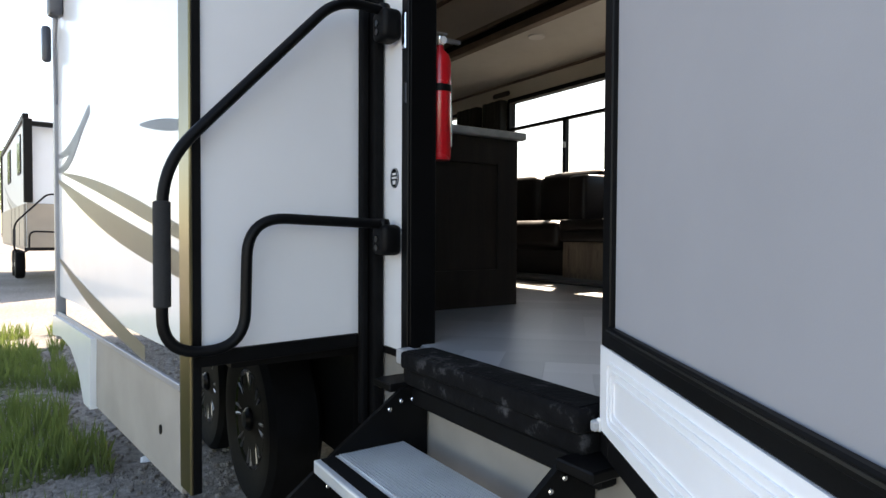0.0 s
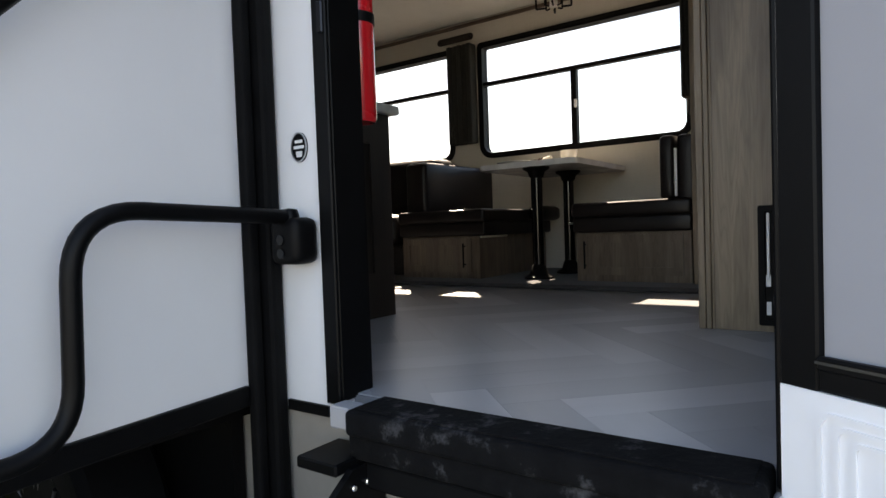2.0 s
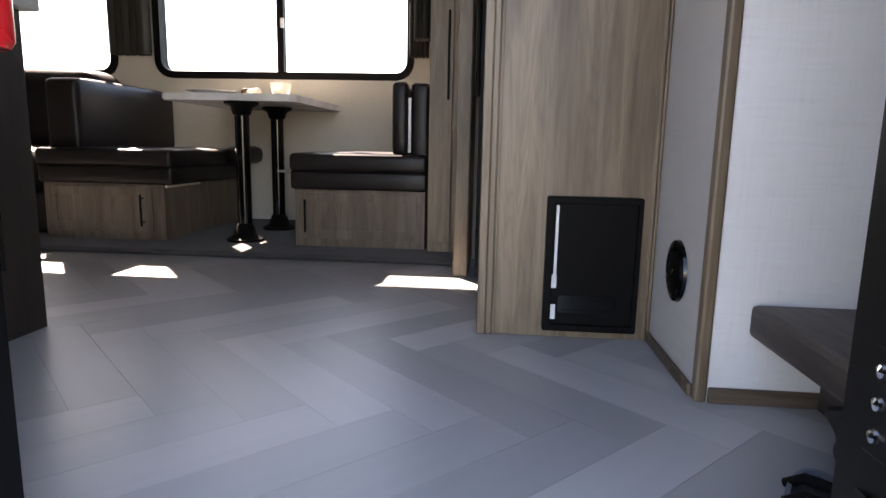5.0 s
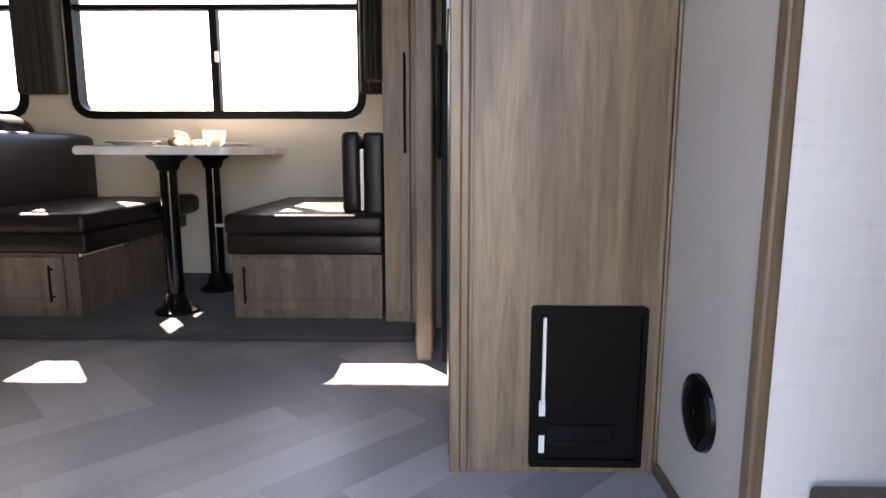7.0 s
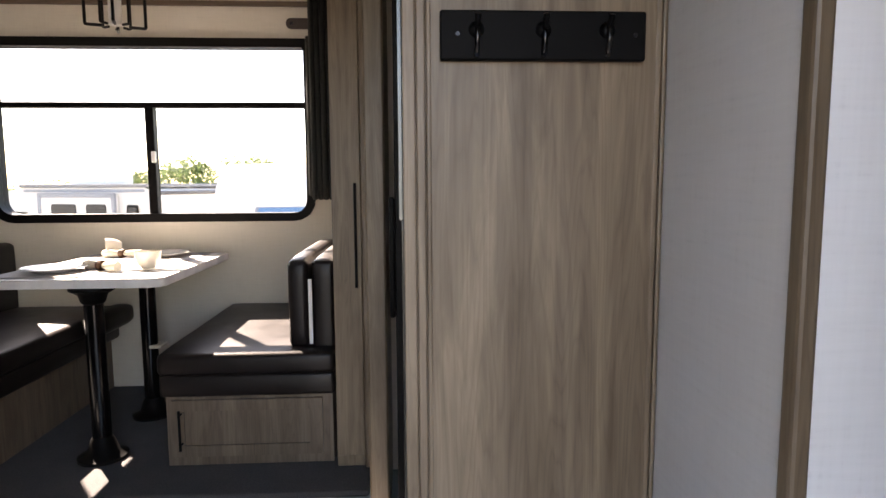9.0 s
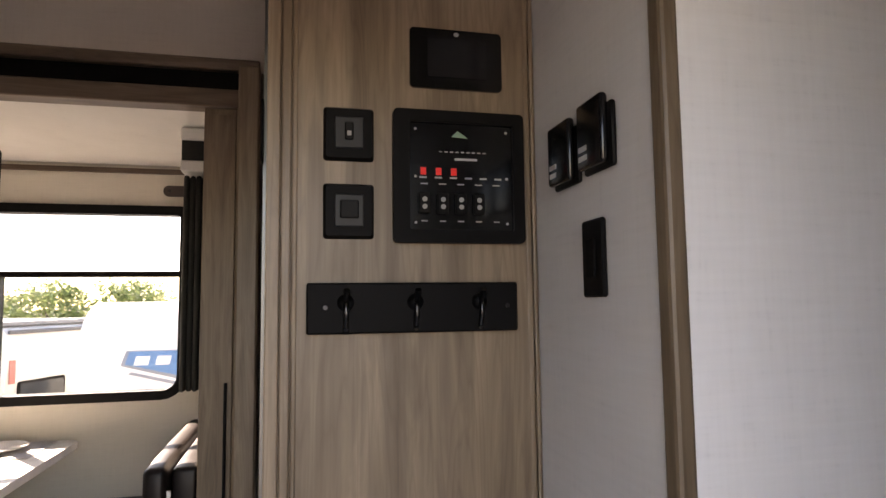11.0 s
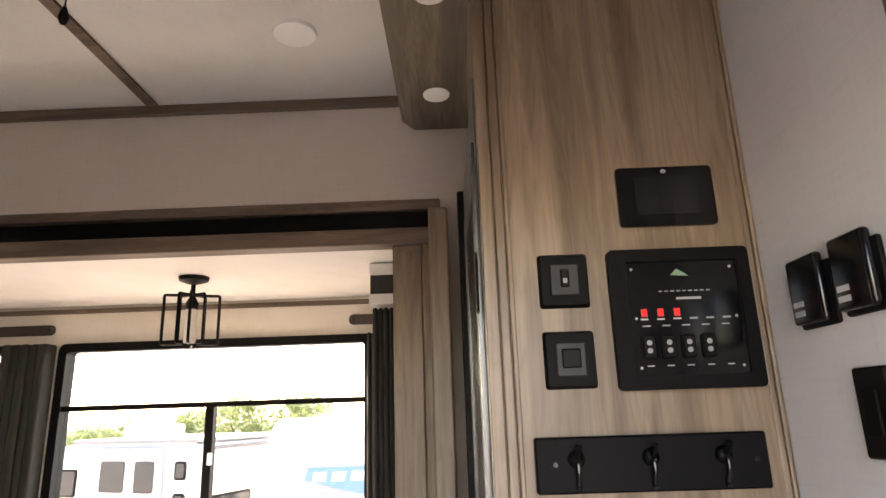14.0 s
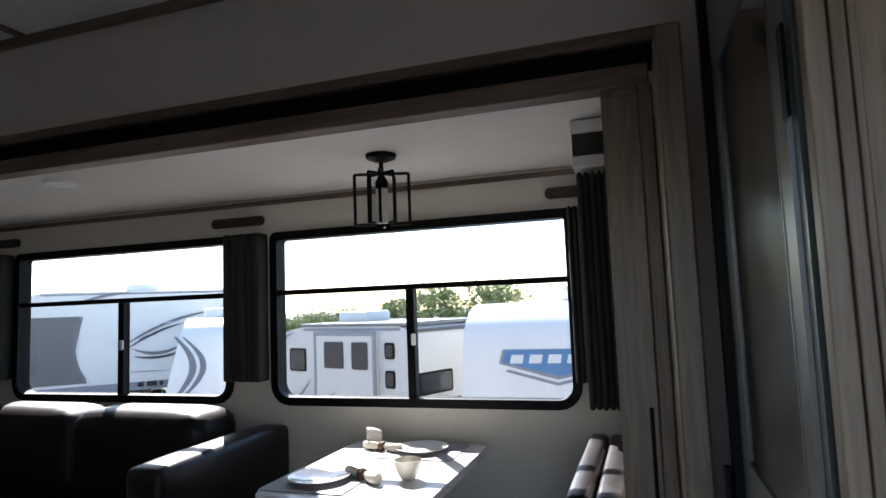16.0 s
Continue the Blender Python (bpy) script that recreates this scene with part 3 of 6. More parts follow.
stair = thing("stairs", (1.9, 0.5, FLOOR), "dark wooden stairs with overhanging treads up to the bedroom", "stairs", kind="structure")
for i in range(3):
    y, z = 0.885 - 0.26 * i, FLOOR + 0.225 * (i + 1)
    part("tread", box(DOOR_IN + 0.014, 2.243, y - 0.30, y, z - 0.068, z, bevel=0.012, seg=2), STAIR, stair)
    part("riser", box(DOOR_IN + 0.014, 2.243, y - 0.19, y - 0.16, z - 0.225, z - 0.07), STAIR, stair)

# things left on the floor by the stairs
sd = thing("sandal", (1.86, 0.93, FLOOR), "dark blue rubber sandal lying on the floor", "shoe")
sole = plate(oval(0, 0, 0.12, 0.045, 28), "z", 0.0, 0.016)
sole.transform(Matrix.Translation((1.83, 0.93, FLOOR + 0.001)) @ Matrix.Rotation(radians(-25), 4, "Z"))
part("sole", sole, plain("blue_black_rubber", (0.03, 0.04, 0.055), 0.4, vary=0.2), sd, smooth=40)
lip = ring(bmesh.new(), oval(0, 0, 0.12, 0.045, 28), oval(0, 0, 0.112, 0.038, 28), "z", 0.016, 0.024)
lip.transform(Matrix.Translation((1.83, 0.93, FLOOR + 0.001)) @ Matrix.Rotation(radians(-25), 4, "Z"))
part("rim", lip, plain("grey_blue_rubber", (0.14, 0.17, 0.21), 0.35, vary=0.2), sd, smooth=40)
for a in (-0.03, 0.03):
    stp = tube(bmesh.new(), [(a - 0.02, -0.042, 0.016), (a, -0.02, 0.04), (a + 0.01, 0.02, 0.04), (a + 0.03, 0.042, 0.016)], 0.009, 8)
    stp.transform(Matrix.Translation((1.83, 0.93, FLOOR + 0.001)) @ Matrix.Rotation(radians(-25), 4, "Z"))
    part("strap", stp, RUBBER, sd, smooth=50)
bg = bmesh.new()
bmesh.ops.create_icosphere(bg, subdivisions=4, radius=1.0)
for v in bg.verts:
    n_ = 1 + 0.22 * noise.noise(v.co * 2.2)
    v.co = Vector((1.86 + 0.17 * v.co.x * n_, 0.80 + 0.055 * v.co.y * n_, FLOOR + max(0.001, 0.07 + 0.075 * v.co.z * n_)))
solo("dark_bag", bg, fabric("black_nylon", (0.008, 0.008, 0.009), 0.8, 300), "black soft bag slumped on the floor by the stairs", "bag", smooth=60)

# black hatch low in the closet front
hatch = thing("access_hatch", (CX - 0.01, 1.145, 0.824), "black metal access hatch with a white strip in the closet", "hatch")
part("frame", ring(bmesh.new(), rrect(1.016, 1.276, 0.824, 1.206, 0.006, 2), rrect(1.028, 1.258, 0.842, 1.188, 0.004, 2), "x", CX - 0.024, CX - 0.005), HATCH, hatch)
hdoor = part("door", box(CX - 0.018, CX - 0.006, 1.027, 1.259, 0.841, 1.189, bevel=0.003), HATCH, hatch)
part("white_strip", box(CX - 0.028, CX - 0.0185, 1.243, 1.251, 0.975, 1.182, bevel=0.002), WHITE, hdoor, "thin white plastic strip")
part("label", box(CX - 0.0215, CX - 0.0185, 1.241, 1.255, 0.948, 0.985), WHITE, hdoor, "small white paper label")
part("label", box(CX - 0.0215, CX - 0.0185, 1.241, 1.254, 0.858, 0.90), WHITE, hdoor, "small white paper label")
part("latch_recess", ring(bmesh.new(), rrect(1.075, 1.235, 0.878, 0.928, 0.008, 3), rrect(1.085, 1.225, 0.886, 0.92, 0.006, 3), "x", CX - 0.024, CX - 0.0185), BLACK_GLOSS, hdoor)
part("recess_plate", box(CX - 0.0205, CX - 0.0185, 1.085, 1.225, 0.886, 0.92), BLACK_GLOSS, hdoor)

vent = thing("round_vent", (2.458, CY0, 1.048), "round black plastic vent cap on the grey wall", "vent")
part("flange", lathe(bmesh.new(), [(0.0, 0), (0.076, 0), (0.074, 0.008), (0.058, 0.012), (0.052, 0.004), (0.0, 0.003)], (2.458, CY0 + 0.001, 1.048), 28, "y"), BLACK_GLOSS, vent, smooth=40)
part("cap", lathe(bmesh.new(), [(0.0, 0.0), (0.048, 0.0), (0.047, 0.004), (0.040, 0.006), (0.001, 0.007)], (2.458, CY0 + 0.005, 1.048), 28, "y"), HATCH, vent, smooth=40)
part("knob", lathe(bmesh.new(), [(0.010, 0), (0.010, 0.003), (0.007, 0.005), (0.001, 0.005)], (2.458, CY0 + 0.0122, 1.048), 16, "y"), BLACK_GLOSS, vent, smooth=40)

# hook board
hb = thing("coat_hook_board", (CX, 1.205, 2.150), "black coat rack board with three dark metal hooks", "coat rack")
part("board", box(CX - 0.022, CX - 0.005, 1.017 + 0.003, 1.393, 2.150, 2.237, bevel=0.003), HATCH, hb)
for y in (1.328, 1.208, 1.092):
    hk = part("hook", tube(bmesh.new(), fillet([(CX - 0.024, y, 2.205), (CX - 0.036, y, 2.200), (CX - 0.038, y, 2.182), (CX - 0.030, y, 2.170), (CX - 0.027, y, 2.160), (CX - 0.031, y, 2.157)], 0.006), 0.0045, 8), HOOK, hb, smooth=60)
    part("rosette", lathe(bmesh.new(), [(0.001, -0.011), (0.008, -0.009), (0.0135, -0.003), (0.0145, 0.0)], (CX - 0.0222, y, 2.203), 18, "x"), BLACK_METAL, hk, smooth=50)
    part("hat_prong", tube(bmesh.new(), [(CX - 0.030, y, 2.206), (CX - 0.044, y, 2.214), (CX - 0.050, y, 2.224)], 0.0045, 8, [0.005, 0.0042, 0.006]), BLACK_METAL, hk, smooth=60)
for y in (1.362, 1.040):
    part("screw", plate(oval(y, 2.195, 0.004, 0.004, 10), "x", CX - 0.0245, CX - 0.0225), NICKEL, hb)


def switch(z0, z1, lit):
    y0, y1 = 1.278, 1.366
    t = thing("switch_plate", (CX, 1.318, z0), "square black switch plate with a raised centre" if not lit else "square black switch plate with a small white indicator", "switch")
    part("bezel", plate(rrect(y0, y1, z0, z1, 0.006, 3), "x", CX - 0.005, CX - 0.016, 0.10), HATCH, t)
    part("inset", box(CX - 0.022, CX - 0.0165, y0 + 0.019, y1 - 0.019, z0 + 0.02, z1 - 0.02, bevel=0.002), plain("charcoal_plastic", (0.022, 0.022, 0.023), 0.5, bump=0.1, spec=0.3), t)
    if lit:
        part("rocker", box(CX - 0.027, CX - 0.0225, 1.315, 1.330, z0 + 0.034, z0 + 0.066, bevel=0.002), BLACK, t)
        part("indicator", box(CX - 0.0285, CX - 0.0272, 1.319, 1.326, z0 + 0.041, z0 + 0.049), PRINT, t)
    else:
        part("rocker", box(CX - 0.027, CX - 0.0225, 1.306, 1.338, z0 + 0.034, z0 + 0.066, bevel=0.003), BLACK, t)


switch(2.450, 2.546, True)
switch(2.313, 2.410, False)

cp_ = thing("control_panel", (CX, 1.121, 2.307), "black tank monitor panel with red lights and rocker switches", "control panel")
part("bezel", ring(bmesh.new(), rrect(1.002, 1.245, 2.307, 2.547, 0.009, 4), rrect(1.023, 1.216, 2.330, 2.525, 0.004, 4), "x", CX - 0.022, CX - 0.005), HATCH, cp_, smooth=40)
face = part("face", box(CX - 0.016, CX - 0.005, 1.022, 1.217, 2.329, 2.526), BLACK_GLOSS, cp_)
FX = CX - 0.0165
part("logo_mark", plate([(1.139, 2.500), (1.127, 2.511), (1.114, 2.503), (1.108, 2.498)], "x", FX - 0.001, FX), plain("green_grey_print", (0.16, 0.27, 0.18), 0.5, bump=0.0), face, "small green printed mark")
for i in range(9):
    part("scale_bar", box(FX - 0.001, FX, 1.156 - 0.0102 * i, 1.162 - 0.0102 * i, 2.471, 2.473), PRINT, face)
part("caption_bar", box(FX - 0.001, FX, 1.091, 1.133, 2.457, 2.461), PRINT, face)
for i in range(3):
    part("red_light", box(FX - 0.002, FX, 1.186 - 0.0279 * i, 1.196 - 0.0279 * i, 2.429, 2.442), LED_RED, face, "lit red indicator")
for i in range(6):
    part("caption_bar", box(FX - 0.001, FX, 1.185 - 0.0279 * i, 1.198 - 0.0279 * i, 2.423, 2.426), PRINT, face)
    if i < 5:
        part("caption_bar", box(FX - 0.001, FX, 1.183 - 0.0335 * i, 1.196 - 0.0335 * i, 2.412, 2.414), PRINT, face)
        part("caption_bar", box(FX - 0.001, FX, 1.184 - 0.0335 * i, 1.195 - 0.0335 * i, 2.345, 2.347), PRINT, face)
for i in range(4):
    y = 1.190 - 0.0335 * i
    rk = part("rocker", box(FX - 0.007, FX, y - 0.011, y + 0.011, 2.358, 2.397, bevel=0.003), BLACK, face)
    for z in (2.384, 2.371):
        part("dot", plate(oval(y, z, 0.0045, 0.0045, 10), "x", FX - 0.0085, FX - 0.0072), PRINT, rk)
for y, z in ((1.035, 2.512), (1.205, 2.512), (1.035, 2.343), (1.205, 2.343), (1.035, 2.426), (1.205, 2.426)):
    part("screw", plate(oval(y, z, 0.0026, 0.0026, 8), "x", FX - 0.001, FX), PRINT, face)

scr = thing("wall_screen", (CX, 1.123, 2.591), "black touch screen plate, switched off", "screen")
part("bezel", plate(rrect(1.039, 1.213, 2.591, 2.703, 0.008, 4), "x", CX - 0.005, CX - 0.012), BLACK_GLOSS, scr, smooth=40)
part("display", box(CX - 0.0135, CX - 0.0125, 1.069, 1.181, 2.612, 2.684), plain("dark_display", (0.012, 0.012, 0.014), 0.08, bump=0.0), scr)
part("button", plate(oval(1.126, 2.694, 0.005, 0.004, 10), "x", CX - 0.0135, CX - 0.0125), ALU, scr)


def remote(x0, x1, z0, z1):
    t = thing("remote_holder", ((x0 + x1) / 2, CY0, z0), "black remote control in a wall holder on the grey wall", "remote control")
    part("cradle", box(x0, x1, CY0 + 0.001, CY0 + 0.010, z0, z1 - 0.012, bevel=0.005, seg=2), BLACK, t, smooth=40)
    part("remote", box(x0 + 0.006, x1 - 0.006, CY0 + 0.010, CY0 + 0.024, z0 + 0.006, z1, bevel=0.006, seg=3), BLACK_GLOSS, t, smooth=40)
    for i in range(2):
        part("print_bar", box((x0 + x1) / 2 + 0.004, (x0 + x1) / 2 + 0.03, CY0 + 0.0242, CY0 + 0.0248, z0 + 0.018 + 0.014 * i, z0 + 0.026 + 0.014 * i), plain("grey_print", (0.4, 0.4, 0.4), 0.5, bump=0.0), t)
    return t


remote(2.474, 2.568, 2.386, 2.492)
remote(2.366, 2.456, 2.390, 2.497)
sl = thing("wall_slot_plate", (2.44, CY0, 2.205), "tall black wall plate with a recessed switch", "switch")
part("plate", box(2.405, 2.472, CY0 + 0.001, CY0 + 0.009, 2.207, 2.323, bevel=0.003), BLACK, sl)
part("switch", box(2.424, 2.453, CY0 + 0.0092, CY0 + 0.013, 2.235, 2.295, bevel=0.002), HATCH, sl)

# ceiling beam with downlights
beam = thing("ceiling_beam", (2.7, 1.58, 3.37), "weathered wood box beam under the ceiling", "beam")
part("beam_body", plate([(1.42, 3.528), (1.42, 3.37), (1.645, 3.37), (1.695, 3.41), (1.695, 3.528)], "x", 1.56, BACK_IN - 0.03), OAK_BEAM, beam)
for x in (3.57, 3.02, 2.35):
    dl = thing("downlight", (x, 1.55, 3.37), "small round recessed downlight with a frosted lens", "ceiling light", group="beam downlights")
    part("rim", lathe(bmesh.new(), [(0.036, 0), (0.048, 0), (0.046, -0.006), (0.036, -0.008)], (x, 1.55, 3.3695), 24), WHITE, dl, smooth=40)
    part("lens", lathe(bmesh.new(), [(0.0, 0), (0.036, 0), (0.03, -0.006), (0.0, -0.007)], (x, 1.55, 3.3685), 24), LAMP_LENS, dl, smooth=40)
for x, y, z in ((3.40, 2.015, CEILING), (2.5, 3.6, CEILING), (4.07, 4.24, SC)):
    cl = thing("ceiling_disc_light", (x, y, z), "flat white round ceiling light, off", "ceiling light")
    part("ring", lathe(bmesh.new(), [(0.05, 0), (0.075, 0), (0.07, -0.012), (0.05, -0.014)], (x, y, z - 0.001), 28), WHITE, cl, smooth=40)
    part("diffuser", lathe(bmesh.new(), [(0.0, 0), (0.05, 0), (0.048, -0.011), (0.0, -0.013)], (x, y, z - 0.001), 28), CEIL, cl, smooth=40)


# ceiling fan near the entry
fan = thing("ceiling_fan", (2.49, 2.165, CEILING), "dark four-blade ceiling fan with a short pull chain", "ceiling fan")
part("canopy", lathe(bmesh.new(), [(0.02, -0.06), (0.05, -0.05), (0.07, -0.01), (0.07, 0)], (2.49, 2.165, CEILING - 0.001), 24), BLACK_METAL, fan, smooth=50)
part("motor", lathe(bmesh.new(), [(0.02, -0.06), (0.07, -0.05), (0.09, -0.02), (0.09, 0.03), (0.06, 0.06), (0.02, 0.10)], (2.49, 2.165, 3.385), 24), BLACK_METAL, fan, smooth=50)
for k in range(4):
    bl = plate(rrect(0.12, 0.52, -0.055, 0.055, 0.03, 4), "z", -0.004, 0.004)
    bl.transform(Matrix.Translation((2.49, 2.165, 3.375)) @ Matrix.Rotation(radians(-23 + 90 * k), 4, "Z") @ Matrix.Rotation(radians(9), 4, "X"))
    bd = part("blade", bl, STAIR, fan, "dark wood fan blade")
    ar = box(0.06, 0.16, -0.015, 0.015, 0.005, 0.012)
    ar.transform(Matrix.Translation((2.49, 2.165, 3.375)) @ Matrix.Rotation(radians(-23 + 90 * k), 4, "Z"))
    part("blade_arm", ar, BLACK_METAL, bd)
part("pull_chain", tube(bmesh.new(), [(2.53, 2.18, 3.335), (2.53, 2.18, 2.985)], 0.0015, 5), NICKEL, fan)
part("chain_bob", lathe(bmesh.new(), [(0.002, 0.03), (0.006, 0.02), (0.009, 0.005), (0.005, -0.006), (0.001, -0.008)], (2.53, 2.18, 2.965), 10), BLACK, fan, smooth=50)


# ---------------------------------------------------------------- dinette
def bar_handle(parent, x, y, z0, z1):
    h = part("handle", tube(bmesh.new(), [(x - 0.025, y, z0), (x - 0.025, y, z1)], 0.0055, 8), BLACK_METAL, parent, "black bar handle", smooth=50)
    for z in (z0 + 0.02, z1 - 0.02):
        part("handle_post", tube(bmesh.new(), [(x, y, z), (x - 0.025, y, z)], 0.0045, 8), BLACK_METAL, h, smooth=50)


def bench(y0, y1, back0, back1, door_y, handle_y, side):
    t = thing("dinette_bench", (4.4, (y0 + y1) / 2, SF), "dark brown leatherette dinette bench on a greyed-oak cabinet base", "bench", group="dinette benches")
    a, b = (y0 + 0.015, y1 - 0.02) if side > 0 else (y0 + 0.06, y1 - 0.015)
    part("base", box(3.90, SX - 0.005, a, b, SF + 0.001, 1.112), OAK_SHADED, t)
    d = part("cabinet_door", ring(bmesh.new(), rrect(door_y[0], door_y[1], SF + 0.04, 1.098, 0.003, 1), rrect(door_y[0] + 0.05, door_y[1] - 0.05, SF + 0.085, 1.055, 0.003, 1), "x", 3.886, 3.899), OAK_SHADED, t)
    part("door_panel", box(3.893, 3.899, door_y[0] + 0.05, door_y[1] - 0.05, SF + 0.085, 1.055), OAK_SHADED, d)
    bar_handle(d, 3.886, handle_y, SF + 0.075, SF + 0.235)
    part("seat_cushion", cushion(3.865, SX - 0.01, y0, y1, 1.20, 1.288, 0.022, 0.006), LEATHER, t, smooth=60)
    part("seat_front", cushion(3.875, SX - 0.02, y0 + 0.004, y1 - 0.004, 1.114, 1.204, 0.014, 0.003), LEATHER, t, smooth=60)
    mid = (back0 + back1) / 2
    q = (back0, mid - 0.012, mid + 0.012, back1)
    if side < 0:
        part("backrest", cushion(3.945, SX - 0.012, back0, back1, 1.25, 1.635, 0.03, 0.008), LEATHER, t, smooth=60)
        return t
    part("back_cushion", cushion(3.945, SX - 0.015, q[2], q[3], 1.286, 1.635, 0.022, 0.008), LEATHER, t, smooth=60)
    part("back_rest", cushion(3.95, SX - 0.012, q[0], q[1] + 0.01, 1.20, 1.632, 0.018, 0.004), LEATHER, t, smooth=60)
    part("seam_tag", box(3.94, 3.946, q[1] + 0.008, q[1] + 0.022, 1.30, 1.56), WHITE, t, "pale lining strip between the back cushions")
    return t


bench(1.745, 2.425, 1.75, 1.932, (1.80, 2.385), 2.345, 1)
bench(3.02, 3.735, 3.535, 3.715, (3.14, 3.70), 3.185, -1)
solo("bench_bolster", cushion(4.50, 4.86, 2.93, 3.03, 1.21, 1.30, 0.03, 0.01), LEATHER, "dark brown leatherette end bolster of the bench seat", "cushion", smooth=60)

solo("bench_edge_strip", box(3.90, 4.25, 3.062, 3.074, 1.098, 1.1125, bevel=0.002), CREAM, "thin cream edging strip under the bench cushion", "trim")

table = thing("dinette_table", (4.3, 2.79, SF), "pale marble-look dinette table on two black pedestal legs", "table")
top = plate(rrect(3.94, 4.875, 2.415, 3.105, 0.045, 6), "z", 1.535, 1.570)
bmesh.ops.bevel(top, geom=[e for e in top.edges if abs(e.verts[0].co.z - e.verts[1].co.z) < 1e-5], offset=0.006, segments=2, affect="EDGES")
part("tabletop", top, MARBLE, table, smooth=50)
for x, ly in ((4.0, 2.705), (4.46, 2.69)):
    lg = part("leg", tube(bmesh.new(), [(x, ly, SF + 0.02), (x, ly, 1.53)], 0.036, 20), BLACK_GLOSS, table, smooth=50)
    part("foot", lathe(bmesh.new(), [(0.095, 0), (0.095, 0.012), (0.06, 0.03), (0.045, 0.075), (0.036, 0.09)], (x, ly, SF + 0.001), 24), BLACK, lg, smooth=50)
    part("socket", lathe(bmesh.new(), [(0.036, -0.07), (0.045, -0.06), (0.055, -0.03), (0.085, -0.012), (0.085, 0)], (x, ly, 1.534), 24), BLACK, lg, smooth=50)
solo("table_support_clip", box(4.42, 4.51, 2.625, 2.68, 1.165, 1.18, bevel=0.003), CREAM, "small cream ledge clip on the table leg", "clip")

TT = 1.5715


def dish(x, y, r):
    p = bmesh.new()
    lathe(p, [(r * 0.55, 0), (r * 0.6, 0.002), (r * 0.68, 0.010), (r, 0.018), (r * 0.99, 0.021), (r * 0.66, 0.013), (r * 0.5, 0.007), (0.001, 0.006)], (x, y, TT + 0.0035), 36)
    solo("plate", p, PORCELAIN, "white porcelain dinner plate on a pale placemat", "plate", smooth=50, group="table settings")


def bowl(x, y, r, h, name="bowl", lie=None):
    p = bmesh.new()
    lathe(p, [(r * 0.5, 0), (r * 0.55, 0.004), (r * 0.8, h * 0.3), (r * 0.95, h * 0.65), (r, h), (r * 0.95, h), (r * 0.88, h * 0.6), (r * 0.7, h * 0.25), (0.001, 0.012)], (0, 0, 0), 32)
    if lie:
        p.transform(Matrix.Translation((x, y, TT + r * 0.98)) @ Matrix.Rotation(radians(lie[0]), 4, "Z") @ Matrix.Rotation(radians(90), 4, "Y"))
    else:
        p.transform(Matrix.Translation((x, y, TT + 0.001)))
    return solo(name, p, CREAM, "cream ceramic cup standing on the table" if not lie else "cream ceramic mug tipped on its side", "cup", smooth=50)


for x, y, ry in ((4.15, 2.95, 0.20), (4.68, 2.70, 0.20)):
    solo("placemat", plate(rrect(x - 0.16, x + 0.16, y - ry, y + ry * 0.8, 0.01, 2), "z", TT, TT + 0.003), fabric("grey_woven_mat", (0.42, 0.41, 0.40), 0.9, 300), "pale grey woven placemat on the table", "placemat", group="table settings")
dish(4.15, 2.93, 0.125)
dish(4.68, 2.69, 0.125)
bowl(4.24, 2.585, 0.055, 0.075)
bowl(4.76, 2.93, 0.047, 0.075, lie=(115,))


def napkin(x, y, a):
    t = thing("napkin", (x, y, TT), "rolled cream napkin in a brown braided ring", "napkin", group="table settings")
    m = Matrix.Translation((x, y, TT + 0.021)) @ Matrix.Rotation(radians(a), 4, "Z")
    pts = [(-0.11 + 0.022 * k, 0.006 * math.sin(k), 0) for k in range(11)]
    rad = [0.022, 0.021, 0.02, 0.018, 0.015, 0.013, 0.015, 0.018, 0.02, 0.019, 0.015]
    b = tube(bmesh.new(), pts, 0.02, 12, rad)
    for v in b.verts:
        v.co.z = max(-0.02, v.co.z * 1.0) + 0.002 * noise.noise(v.co * 60)
    b.transform(m)
    part("cloth", b, NAPKIN, t, smooth=60)
    r = lathe(bmesh.new(), [(0.016, -0.012), (0.021, -0.012), (0.023, 0), (0.021, 0.012), (0.016, 0.012)], (0, 0, 0), 16, "x")
    r.transform(m)
    part("napkin_ring", r, BRAID, t, "brown braided napkin ring", smooth=50)


napkin(4.20, 2.765, 60)
napkin(4.66, 2.885, 75)

# sofa beyond the dinette
sofa = thing("sofa", (4.4, 4.8, SF), "dark brown leatherette sofa under the second window", "sofa")
part("base", box(4.0, 4.86, 3.80, 5.90, SF + 0.001, 1.05, bevel=0.02, seg=2), LEATHER, sofa)
for a, b in ((3.83, 4.68), (4.70, 5.56)):
    part("seat_cushion", cushion(3.93, 4.55, a, b, 1.05, 1.27, 0.05, 0.02), LEATHER, sofa, smooth=60)
    part("back_cushion", cushion(4.50, 4.84, a, b, 1.25, 1.735, 0.08, 0.02), LEATHER, sofa, smooth=60)
part("armrest", cushion(3.95, 4.84, 5.60, 5.88, 1.05, 1.45, 0.05, 0.01), LEATHER, sofa, smooth=60)


# shades beside the windows, straps and boxes
def shade(x0, x1, y0, y1, z0, z1, label):
    t = thing("window_shade", ((x0 + x1) / 2, (y0 + y1) / 2, z0), label, "curtain", group="window side panels")
    n = 5
    for i in range(n):
        a, b = y0 + (y1 - y0) * i / n, y0 + (y1 - y0) * (i + 1) / n
        part("fold", box(x0 + 0.008 * (i % 2), x1 - 0.006 * ((i + 1) % 2), a + 0.001, b - 0.001, z0, z1, bevel=0.012, seg=2), CURTAIN, t, smooth=50)


